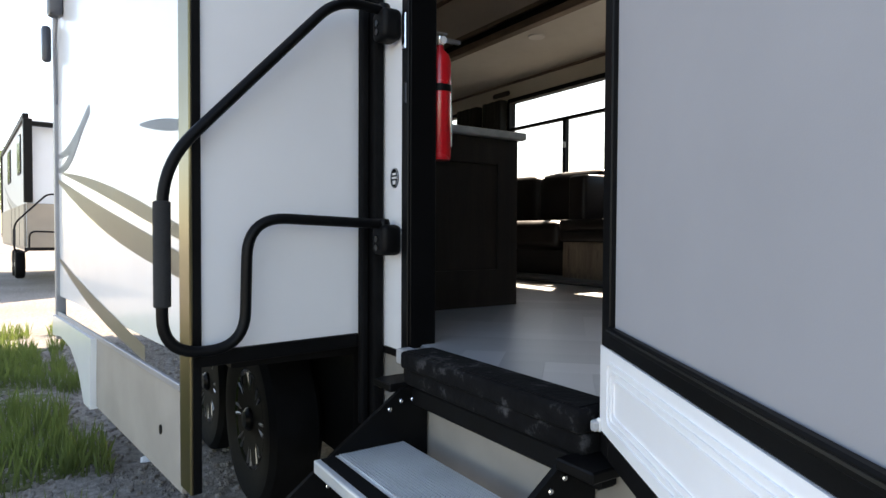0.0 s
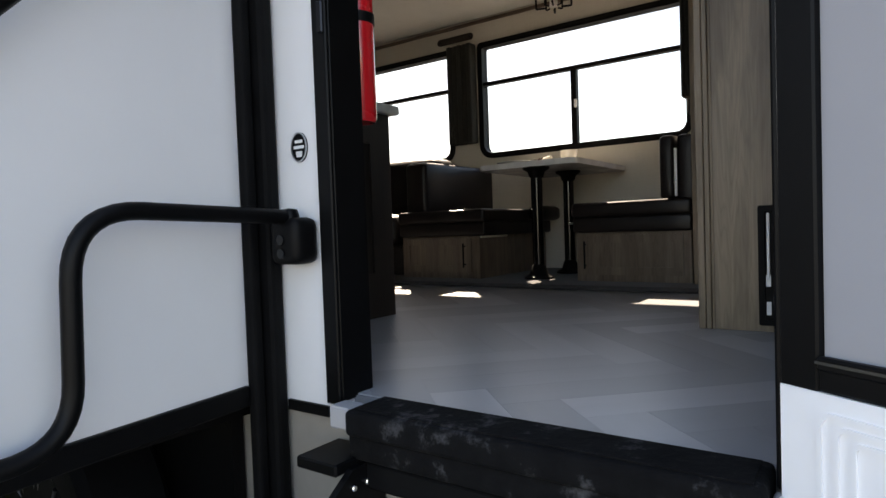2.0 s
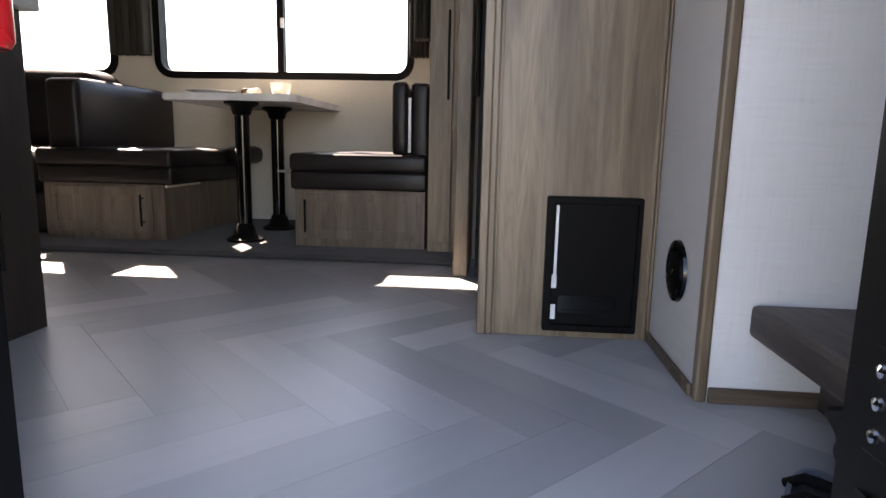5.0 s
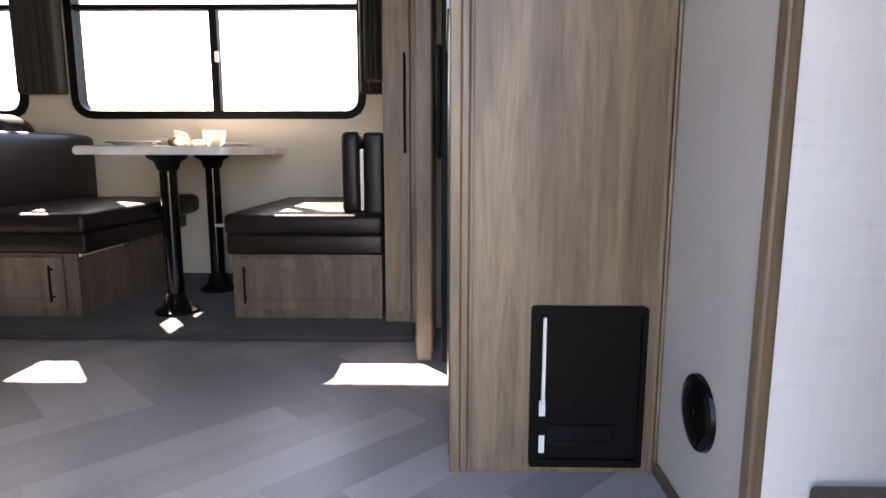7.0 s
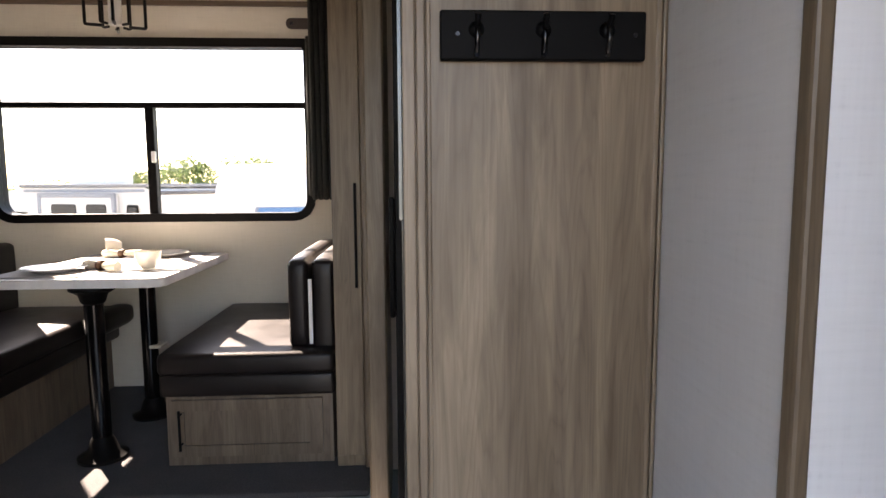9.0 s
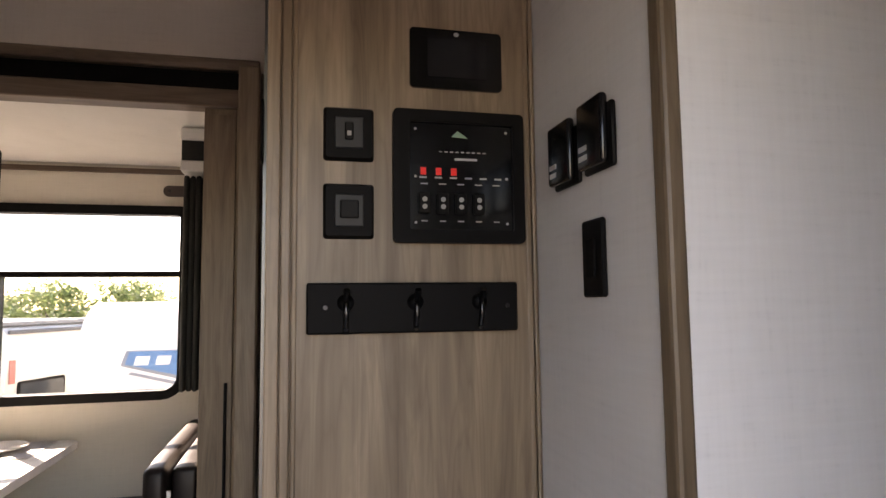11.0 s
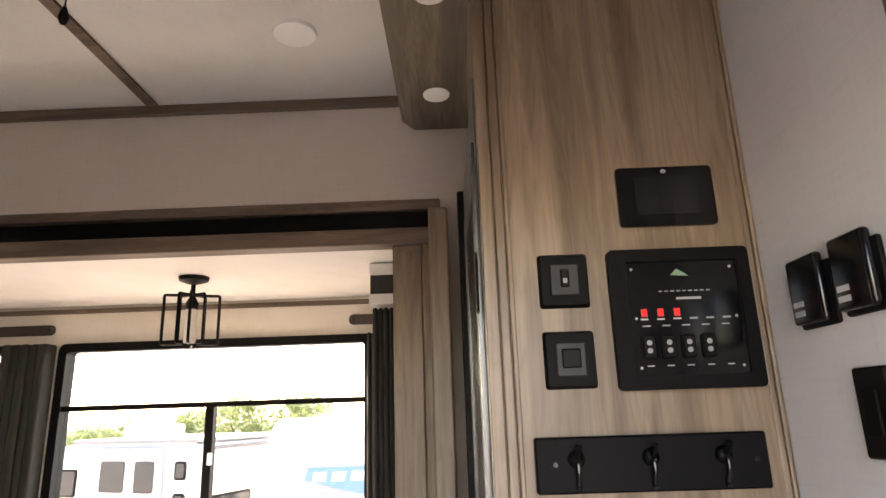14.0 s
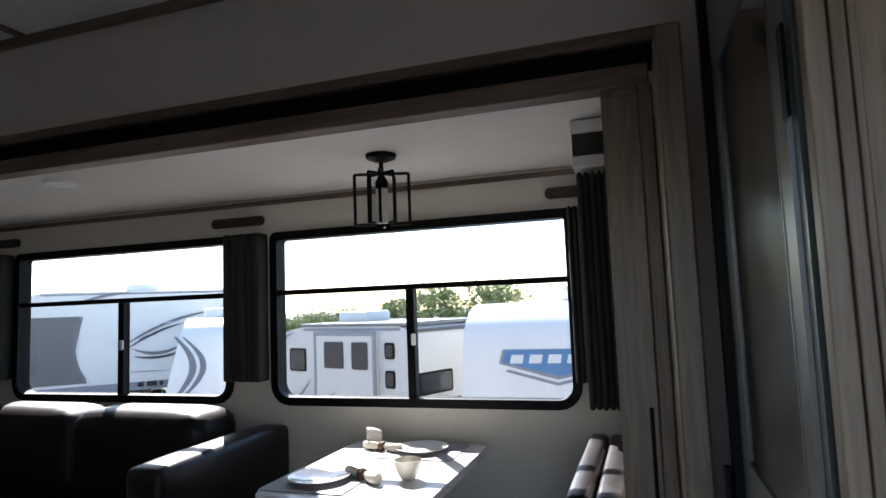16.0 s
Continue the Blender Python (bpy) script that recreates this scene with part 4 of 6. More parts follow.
shade(4.79, SX - 0.003, 3.66, 3.90, 1.87, 2.69, "dark olive fabric side panel between the windows")
shade(4.79, SX - 0.003, 1.86, 1.975, 1.87, 2.69, "dark olive fabric side panel at the window's end")
shade(4.79, SX - 0.003, 5.635, 5.98, 1.87, 2.69, "dark olive fabric side panel at the window's end")
shade(4.79, SX - 0.003, 6.10, 6.51, 1.87, 2.69, "dark olive fabric side panel between the windows")
shade(4.14, 4.24, 1.7435, 1.858, 1.865, 2.71, "dark folded privacy curtain hanging at the slide-out's end")
vb = thing("valance_box", (4.2, 1.80, 2.72), "small pale box with a dark band under the slide-out ceiling", "valance")
part("top_band", box(4.12, 4.26, 1.7425, 1.868, 2.845, 2.895, bevel=0.006), CEIL, vb)
part("middle_band", box(4.125, 4.255, 1.7425, 1.863, 2.765, 2.844), CURTAIN, vb)
part("lower_band", box(4.12, 4.26, 1.7425, 1.868, 2.72, 2.764, bevel=0.006), CEIL, vb)
for y0, y1 in ((3.69, 4.05), (1.90, 2.085), (5.60, 5.90)):
    st = thing("curtain_strap", (SX, (y0 + y1) / 2, 2.75), "dark leather strap screwed to the wall above the window", "strap", group="curtain straps")
    part("strap", plate(rrect(y0, y1, 2.745, 2.80, 0.026, 5), "x", SX - 0.012, SX - 0.001), plain("dark_brown_strap", (0.035, 0.024, 0.02), 0.5, bump=0.1), st, smooth=40)
    for y in (y0 + 0.03, y1 - 0.03):
        part("screw", plate(oval(y, 2.772, 0.009, 0.009, 12), "x", SX - 0.016, SX - 0.012), NICKEL, st)

# wood end panel of the slide-out, with a pull handle
ep = thing("pantry_unit", (4.3, 1.67, SF), "greyed-oak pantry end panel in the slide-out with a long black pull", "cabinet")
part("body", box(3.85, SX - 0.004, 1.63, 1.740, SF + 0.001, SC - 0.003, bevel=0.003), OAK, ep)
part("corner_post", box(3.83, 3.87, 1.588, 1.629, SF + 0.001, SC - 0.003, bevel=0.004), OAK, ep)
part("door_face", box(3.838, 3.849, 1.6315, 1.7385, SF + 0.05, SC - 0.03, bevel=0.002), OAK, ep)
bar_handle(ep, 3.838, 1.65, 1.545, 1.935)

# caged pendant lamp
lamp = thing("ceiling_lamp", (4.28, 2.68, SC), "black cage ceiling lamp with a clear glass cylinder", "ceiling light")
LX, LY = 4.28, 2.68
part("canopy", lathe(bmesh.new(), [(0.012, -0.035), (0.03, -0.03), (0.062, -0.018), (0.066, -0.004), (0.066, 0)], (LX, LY, SC - 0.001), 28), BLACK_METAL, lamp, smooth=50)
part("stem", tube(bmesh.new(), [(LX, LY, SC - 0.03), (LX, LY, 2.79)], 0.010, 10), BLACK_METAL, lamp, smooth=50)
for k in range(4):
    a = radians(20 + 90 * k)
    ca, sa = math.cos(a), math.sin(a)
    part("cage_bar", tube(bmesh.new(), fillet([(LX, LY, 2.815), (LX + 0.115 * ca, LY + 0.115 * sa, 2.815), (LX + 0.115 * ca, LY + 0.115 * sa, 2.60), (LX + 0.05 * ca, LY + 0.05 * sa, 2.60)], 0.006, 2), 0.0065, 6), BLACK_METAL, lamp)
for k in range(4):
    a = radians(65 + 90 * k)
    ca, sa = math.cos(a), math.sin(a)
    part("cage_bar", tube(bmesh.new(), fillet([(LX, LY, 2.818), (LX + 0.075 * ca, LY + 0.075 * sa, 2.818), (LX + 0.075 * ca, LY + 0.075 * sa, 2.603), (LX + 0.04 * ca, LY + 0.04 * sa, 2.603)], 0.006, 2), 0.0055, 6), BLACK_METAL, lamp)
part("glass_cylinder", ring(bmesh.new(), oval(LX, LY, 0.026, 0.026, 24), oval(LX, LY, 0.023, 0.023, 24), "z", 2.605, 2.765), FROST, lamp, "clear glass cylinder", smooth=50)
part("bulb", lathe(bmesh.new(), [(0.008, 0.07), (0.014, 0.05), (0.018, 0.0), (0.012, -0.04), (0.003, -0.06)], (LX, LY, 2.70), 16), WHITE, lamp, smooth=50)
part("socket_cup", lathe(bmesh.new(), [(0.026, -0.03), (0.028, 0.0), (0.012, 0.03)], (LX, LY, 2.78), 20), BLACK_METAL, lamp, smooth=50)

# kitchen peninsula near the door
pen = thing("kitchen_counter", (2.05, 3.0, FLOOR), "dark kitchen counter end with a pale laminate top", "counter")
KDARK = wood("espresso_wood", (0.009, 0.007, 0.006), (0.016, 0.012, 0.010), (0.024, 0.018, 0.015), 0.5)
part("cabinet_body", box(DOOR_IN + 0.014, 2.55, 2.69, 4.4, FLOOR, 1.665), KDARK, pen)
for x0, x1 in ((1.60, 2.50),):
    part("end_panel", ring(bmesh.new(), rrect(x0, x1, FLOOR + 0.09, 1.63, 0.003, 1), rrect(x0 + 0.09, x1 - 0.09, FLOOR + 0.19, 1.53, 0.003, 1), "y", 2.678, 2.689), KDARK, pen)
part("countertop", box(DOOR_IN + 0.014, 2.585, 2.655, 4.4, 1.666, 1.705, bevel=0.008, seg=2), COUNTER, pen)

# fire extinguisher on the wall beside the door
fe = thing("fire_extinguisher", (1.62, 1.95, 1.43), "red fire extinguisher in a black wall bracket beside the door", "fire extinguisher")
FEX, FEY = 1.602, 1.992
part("cylinder", lathe(bmesh.new(), [(0.001, 0), (0.036, 0.0), (0.041, 0.008), (0.041, 0.335), (0.036, 0.36), (0.016, 0.38), (0.014, 0.395)], (FEX, FEY, 1.43), 28), RED, fe, smooth=50)
part("bracket_band", lathe(bmesh.new(), [(0.0415, -0.012), (0.0435, -0.012), (0.0435, 0.012), (0.0415, 0.012)], (FEX, FEY, 1.675), 28), BLACK, fe, smooth=50)
part("bracket_back", box(DOOR_IN + 0.013, FEX - 0.035, FEY - 0.015, FEY + 0.015, 1.46, 1.79), BLACK, fe)
part("valve", lathe(bmesh.new(), [(0.013, 0), (0.016, 0.004), (0.016, 0.03), (0.008, 0.035)], (FEX, FEY, 1.825), 16), CHROME, fe, smooth=50)
part("lever", boxes([(FEX - 0.012, FEX + 0.085, FEY - 0.009, FEY + 0.009, 1.842, 1.856), (FEX - 0.012, FEX + 0.03, FEY - 0.007, FEY + 0.007, 1.866, 1.874)], bevel=0.003), ALU, fe, "silver squeeze lever")
part("label", plate([(FEY + 0.03 * math.cos(a), 1.55 + 0.09 * math.sin(a)) for a in (-0.9, 0.9, 2.24, 4.04)], "x", FEX + 0.0385, FEX + 0.0415), WHITE, fe, "white instruction label")
part("gauge", lathe(bmesh.new(), [(0.001, 0), (0.013, 0), (0.013, 0.008), (0.001, 0.009)], (FEX, FEY - 0.026, 1.84), 16, "y"), WHITE, fe)

# ---------------------------------------------------------------- entry door, frame, steps
fr = thing("door_frame", (DOOR_X, 1.48, FLOOR), "black metal entry door frame", "door frame", kind="structure")
part("jamb", box(DOOR_X - 0.012, DOOR_X + 0.0, D1 - 0.006, D1 + 0.037, 0.785, DH + 0.09, bevel=0.003), BLACK_METAL, fr)
part("jamb", box(DOOR_X - 0.002, DOOR_IN + 0.03, D1 - 0.006, D1 + 0.004, 0.79, DH + 0.02, bevel=0.003), BLACK_METAL, fr)
part("jamb", box(DOOR_X - 0.012, DOOR_X + 0.0, D0 - 0.075, D0 + 0.028, 0.785, DH + 0.09, bevel=0.003), BLACK_METAL, fr)
part("jamb", box(DOOR_X - 0.002, DOOR_IN + 0.03, D0 - 0.004, D0 + 0.008, 0.79, DH + 0.02, bevel=0.003), BLACK_METAL, fr)
part("head", box(DOOR_X - 0.012, DOOR_IN + 0.03, D0 + 0.032, D1 - 0.008, DH - 0.03, DH + 0.09, bevel=0.003), BLACK_METAL, fr)
part("strike", box(DOOR_X - 0.018, DOOR_X - 0.012, D1 + 0.004, D1 + 0.03, 1.78, 1.90, bevel=0.003), CHROME, fr, "chrome strike plate")
part("strike", box(DOOR_X - 0.018, DOOR_X - 0.012, D1 - 0.002, D1 + 0.016, 1.60, 1.67, bevel=0.003), NICKEL, fr)
for z in (1.12, 0.98, 2.1):
    hn = part("hinge", box(DOOR_X + 0.004, DOOR_X + 0.055, D0 + 0.0085, D0 + 0.014, z - 0.05, z + 0.05, bevel=0.002), BLACK_METAL, fr)
    for dz in (-0.03, 0.0, 0.03):
        part("bolt", lathe(bmesh.new(), [(0.001, 0.006), (0.006, 0.004), (0.007, 0)], (DOOR_X + 0.035, D0 + 0.0142, z + dz), 10, "y"), CHROME, hn)

th = thing("threshold_step", (1.42, 1.48, 0.70), "worn black entry threshold with a scuffed nose", "step")
part("nose", box(1.375, DOOR_X + 0.045, D0 + 0.034, 1.865, 0.752, FLOOR + 0.006, bevel=0.012, seg=3), SCUFFED, th, smooth=50)
part("kick_face", box(1.388, DOOR_X + 0.02, D0 + 0.034, 1.865, 0.703, 0.7515, bevel=0.004), SCUFFED, th, smooth=50)
part("tread_sheet", box(1.392, DOOR_X + 0.030, D0 + 0.05, 1.85, FLOOR + 0.006, FLOOR + 0.009, bevel=0.001), SCUFFED, th)
part("lower_lip", box(1.40, DOOR_X, D0, 1.87, 0.64, 0.70, bevel=0.008), RUBBER, th)
part("end_cap", box(1.395, DOOR_X - 0.014, 1.868, 1.925, 0.755, 0.803, bevel=0.004), GREYCAP_END, th, "pale grey plastic end cap")
part("end_cap", box(1.40, DOOR_X - 0.015, D0 + 0.012, D0 + 0.03, 0.762, 0.785, bevel=0.004), GREYCAP_END, th, "pale grey plastic end cap")

st = thing("entry_steps", (1.1, 1.48, 0.0), "folding entry steps with ribbed aluminium treads and black side plates", "steps")
for x0, x1, z in ((1.075, 1.37, 0.535), (0.745, 1.04, 0.285)):
    td = part("tread", box(x0, x1, 1.155, 1.825, z - 0.038, z, bevel=0.006, seg=2), ALU_TREAD, st)
    for k in range(22):
        x = x0 + 0.075 + 0.0098 * k
        part("rib", box(x, x + 0.0045, 1.165, 1.815, z, z + 0.004), ALU_TREAD, td)
    part("grip_strip", box(x0 + 0.018, x0 + 0.062, 1.165, 1.815, z, z + 0.002), RUBBER, td, "black grip strip")
for y in (1.835, 1.135):
    sp = part("side_plate", plate([(1.455, 0.70), (1.36, 0.695), (1.07, 0.49), (0.74, 0.24), (0.76, 0.20), (1.12, 0.36), (1.455, 0.46)], "y", y - 0.008, y + 0.008), BLACK_METAL, st)
    for x, z in ((1.40, 0.66), (1.36, 0.66), (1.32, 0.64), (1.10, 0.49), (1.12, 0.45), (0.80, 0.25)):
        part("bolt", lathe(bmesh.new(), [(0.005, -0.013), (0.007, -0.011), (0.007, 0.011), (0.005, 0.013)], (x, y, z), 10, "y"), CHROME, sp)
    part("foot_leg", tube(bmesh.new(), [(0.80, y, 0.23), (0.72, y, 0.03)], 0.014, 10), BLACK_METAL, st)
    part("foot_pad", box(0.66, 0.78, y - 0.04, y + 0.04, 0.0, 0.025, bevel=0.005), BLACK_METAL, st)
part("round_sticker", plate(oval(1.25, 0.545, 0.03, 0.03), "y", 1.1435, 1.1445), BLUE, st, "round blue sticker")
part("bracket_top", box(1.33, 1.455, 1.845, 1.96, 0.685, 0.71, bevel=0.004), BLACK_METAL, st)
part("bracket_top", box(1.33, 1.455, 1.02, 1.125, 0.685, 0.71, bevel=0.004), BLACK_METAL, st)

# the open entry door with its screen door latched on
ed = thing("entry_door", (1.44, 1.075, 0.72), "open trailer entry door with a grey shade above a white moulded kick panel", "door")
em = Matrix.Translation((1.44, 1.075, 0)) @ Matrix.Rotation(radians(180 + 57.5), 4, "Z")
def on_door(bm):
    bm.transform(em)
    return bm
DL, DZ0, DZ1 = 0.885, 0.715, 2.70
part("outer_skin", on_door(box(0.0, DL, 0.012, 0.05, DZ0, DZ1, bevel=0.004)), GELCOAT, ed)
part("stile", on_door(box(0.0, 0.055, -0.02, 0.012, DZ0, DZ1, bevel=0.003)), BLACK_METAL, ed)
part("stile", on_door(box(DL - 0.03, DL, -0.02, 0.012, DZ0, DZ1, bevel=0.003)), BLACK_METAL, ed)
part("rail", on_door(box(0.056, DL - 0.03, -0.022, 0.012, 0.945, 0.985, bevel=0.003)), BLACK_METAL, ed)
part("rail", on_door(box(0.056, DL - 0.03, -0.026, -0.012, 0.972, 0.99, bevel=0.003)), BLACK, ed)
part("rail", on_door(box(0.056, DL - 0.03, -0.02, 0.012, DZ0, 0.765, bevel=0.003)), BLACK_METAL, ed)
part("rail", on_door(box(0.056, DL - 0.03, -0.02, 0.012, DZ1 - 0.04, DZ1, bevel=0.003)), BLACK_METAL, ed)
# grey strip added for the edge highlight of the rail
part("rail_glint", on_door(box(0.056, DL - 0.03, -0.0275, -0.0255, 0.981, 0.9845)), GLINT, ed, "thin grey line imitating the highlight along the black rail")
part("shade_panel", on_door(box(0.056, DL - 0.032, -0.008, 0.0, 0.987, DZ1 - 0.042)), DOOR_SHADE, ed, "grey woven door shade")
kp = part("kick_panel", on_door(box(0.003, DL - 0.031, -0.0225, -0.004, 0.766, 0.944)), DOOR_WHITE, ed, "white moulded plastic kick panel")
for k, d in enumerate((0.026, 0.048, 0.070)):
    part("moulded_line", on_door(ring(bmesh.new(), rrect(0.03 + d, DL - 0.05 - d, 0.772 + d * 0.62, 0.938 - d * 0.62, 0.02 - 0.004 * k, 5), rrect(0.036 + d, DL - 0.056 - d, 0.778 + d * 0.62, 0.932 - d * 0.62, 0.016 - 0.004 * k, 5), "y", -0.026, -0.022)), DOOR_WHITE, kp, smooth=50)
part("holdback", on_door(box(0.0, 0.014, -0.03, -0.02, 0.76, 0.79, bevel=0.004)), WHITE, ed, "small white plastic catch")

# ---------------------------------------------------------------- grab handle
gh = thing("grab_handle", (1.43, 2.04, 1.2), "black folding grab handle with a foam grip beside the door", "grab handle")
GY = 2.04
part("tube", tube(bmesh.new(), fillet([(1.425, GY, 1.92), (1.24, GY, 1.925), (0.722, GY, 1.365), (0.718, GY, 0.832), (0.945, GY, 0.832), (0.955, GY, 1.222), (1.425, GY, 1.205)], 0.12, 9), 0.0165, 14), BLACK_METAL, gh, smooth=60)
part("foam_grip", tube(bmesh.new(), [(0.7195, GY, 0.965), (0.7195, GY, 0.968), (0.7195, GY, 1.258), (0.7195, GY, 1.261)], 0.0225, 16, [0.019, 0.0235, 0.0235, 0.019]), FOAM, gh, smooth=50)
for z in (1.92, 1.20):
    bk = part("bracket", box(1.385, DOOR_X - 0.001, GY - 0.045, GY + 0.045, z - 0.10, z + 0.004, bevel=0.02, seg=3), BLACK, gh, smooth=40)
    part("knob", lathe(bmesh.new(), [(0.001, 0.045), (0.018, 0.042), (0.022, 0.03), (0.022, 0)], (1.41, GY, z - 0.02), 18), BLACK_METAL, bk, smooth=50)
    for dz in (-0.045, -0.075):
        part("bolt_recess", lathe(bmesh.new(), [(0.001, -0.004), (0.011, -0.004), (0.012, 0.0)], (1.384, GY, z + dz), 12, "x"), BLACK_GLOSS, bk)

eb = thing("oval_badge", (DOOR_X, 2.05, 1.36), "small black oval badge with pale printing on the side wall", "badge")
part("disc", plate(oval(2.05, 1.365, 0.026, 0.034), "x", DOOR_X - 0.004, DOOR_X - 0.0005), BLACK, eb, smooth=40)
part("rim", ring(bmesh.new(), oval(2.05, 1.365, 0.026, 0.034), oval(2.05, 1.365, 0.023, 0.031), "x", DOOR_X - 0.0055, DOOR_X - 0.004), ALU, eb)
for z, hw in ((1.378, 0.012), (1.365, 0.017), (1.352, 0.010), (1.346, 0.009)):
    part("print_bar", box(DOOR_X - 0.005, DOOR_X - 0.004, 2.05 - hw, 2.05 + hw, z - 0.0035, z + 0.0035), WHITE, eb)

# ---------------------------------------------------------------- the outer slide-out beside the door
ex = thing("slide_out", (1.1, 3.3, 0.8), "white slide-out room with black seals, gold-reflecting corners and tan swoosh stripes", "slide-out")
xm = Matrix.Translation((1.43, 2.172, 0)) @ Matrix.Rotation(radians(7.0), 4, "Z")
def on_slide(bm):
    bm.transform(xm)
    return bm
SL, SW, SB, STOP = 2.32, 0.625, 0.80, 3.45
part("body", on_slide(box(-SW, 0.0, 0.004, SL, SB, STOP)), GELCOAT, ex)
part("end_panel", on_slide(box(-SW + 0.02, -0.055, 0.0, 0.004, SB + 0.022, STOP - 0.02)), SIDING, ex, "plain pale end panel")
part("seal", on_slide(box(-0.058, -0.028, -0.03, 0.0, SB - 0.30, STOP, bevel=0.008, seg=2)), RUBBER, ex)
part("seal", on_slide(box(-0.022, 0.02, -0.055, 0.0, SB - 0.35, STOP, bevel=0.012, seg=2)), RUBBER, ex)
part("bottom_trim", on_slide(box(-SW + 0.002, -0.06, -0.012, 0.004, SB - 0.025, SB + 0.022, bevel=0.003)), BLACK_METAL, ex)
part("corner_trim", on_slide(box(-SW - 0.004, -SW + 0.022, -0.012, 0.0, 0.40, STOP, bevel=0.002)), BLACK_METAL, ex)
part("corner_trim", on_slide(box(-SW - 0.012, -SW - 0.001, -0.012, 0.085, 0.40, STOP, bevel=0.004)), GOLD, ex, "aluminium corner trim with a gold reflection put into its colour")
part("skirt", on_slide(box(-SW - 0.006, -SW + 0.012, 0.085, 1.30, 0.375, 0.695)), BEIGE, ex, "beige lower skirt")
part("skirt_rail", on_slide(box(-SW - 0.014, -SW, 0.085, SL, 0.69, 0.712, bevel=0.003)), plain("grey_rail", (0.28, 0.27, 0.28), 0.4), ex)
part("far_trim", on_slide(box(-SW - 0.02, -SW + 0.03, SL - 0.03, SL + 0.012, 0.55, STOP, bevel=0.004)), plain("grey_far_trim", (0.3, 0.3, 0.31), 0.4), ex)
cap = plate([(1.28, 0.69), (1.32, 0.36), (1.46, 0.36), (1.60, 0.50), (1.80, 0.575), (SL - 0.25, 0.595), (SL + 0.04, 0.57), (SL + 0.03, 0.69)], "x", -SW - 0.03, -SW + 0.02)
part("skirt_cover", on_slide(cap), GELCOAT, ex, "white moulded wheel-well cover")
for y, z in ((0.30, 0.52), (1.34, 0.62), (1.36, 0.52), (1.40, 0.41)):
    part("plug", on_slide(plate(oval(y, z, 0.012, 0.016, 14), "x", -SW - 0.01, -SW - 0.006)), BLACK, ex)


def swoosh(name, mat, rows, off):
    """A tapered stripe on the outer face: rows of (along, height, half width)."""
    b = bmesh.new()
    up, lo = [], []
    for y, z, h in rows:
        up.append(b.verts.new((-SW - off, y, z + h)))
        lo.append(b.verts.new((-SW - off, y, z - h)))
    for i in range(len(rows) - 1):
        b.faces.new((up[i], up[i + 1], lo[i + 1], lo[i]))
    bmesh.ops.solidify(b, geom=b.faces[:], thickness=0.0015)
    part(name, on_slide(b), mat, ex)


def arc(y0, z0, y1, z1, sag, w, n=14):
    return [(y0 + (y1 - y0) * k / n, z0 + (z1 - z0) * k / n - sag * math.sin(math.pi * k / n), max(0.004, w * math.sin(math.pi * (0.28 + 0.66 * k / n)))) for k in range(n + 1)]


swoosh("stripe", SWOOSH_TAN, arc(0.09, 1.07, SL, 1.47, 0.03, 0.05), 0.003)
swoosh("stripe", SWOOSH_TAN, arc(0.09, 1.17, SL * 0.93, 1.50, -0.02, 0.028), 0.0035)
swoosh("stripe", SWOOSH_TAN, arc(0.5, 0.74, SL, 1.02, 0.03, 0.035), 0.003)
swoosh("stripe", SWOOSH_GREY, arc(0.09, 1.50, 0.55, 1.56, 0.0, 0.02), 0.003)
swoosh("stripe", SWOOSH_GREY, arc(SL - 0.9, 1.75, SL, 1.60, 0.05, 0.03), 0.003)
swoosh("stripe", SWOOSH_GREY, arc(SL - 0.7, 1.68, SL, 1.52, 0.05, 0.03), 0.0034)
mk = thing("marker_light", (0.55, 4.4, 2.4), "dark corner marker light with a trailing cable", "marker light")
b = box(-SW - 0.07, -SW, SL - 0.25, SL - 0.15, 2.35, 2.62, bevel=0.02, seg=2)
part("housing", on_slide(b), SWOOSH_DARK, mk, smooth=40)
b = tube(bmesh.new(), fillet([(-SW - 0.02, SL - 0.18, 2.38), (-SW - 0.02, SL - 0.05, 2.2), (-SW - 0.012, SL - 0.05, 1.9)], 0.1), 0.006, 6)
part("cable", on_slide(b), plain("grey_cable", (0.2, 0.2, 0.22), 0.5), mk)
b = box(-SW - 0.07, -SW - 0.02, SL + 0.013, SL + 0.06, 2.15, 2.36, bevel=0.02, seg=2)
part("lens", on_slide(b), SWOOSH_DARK, mk, smooth=40)


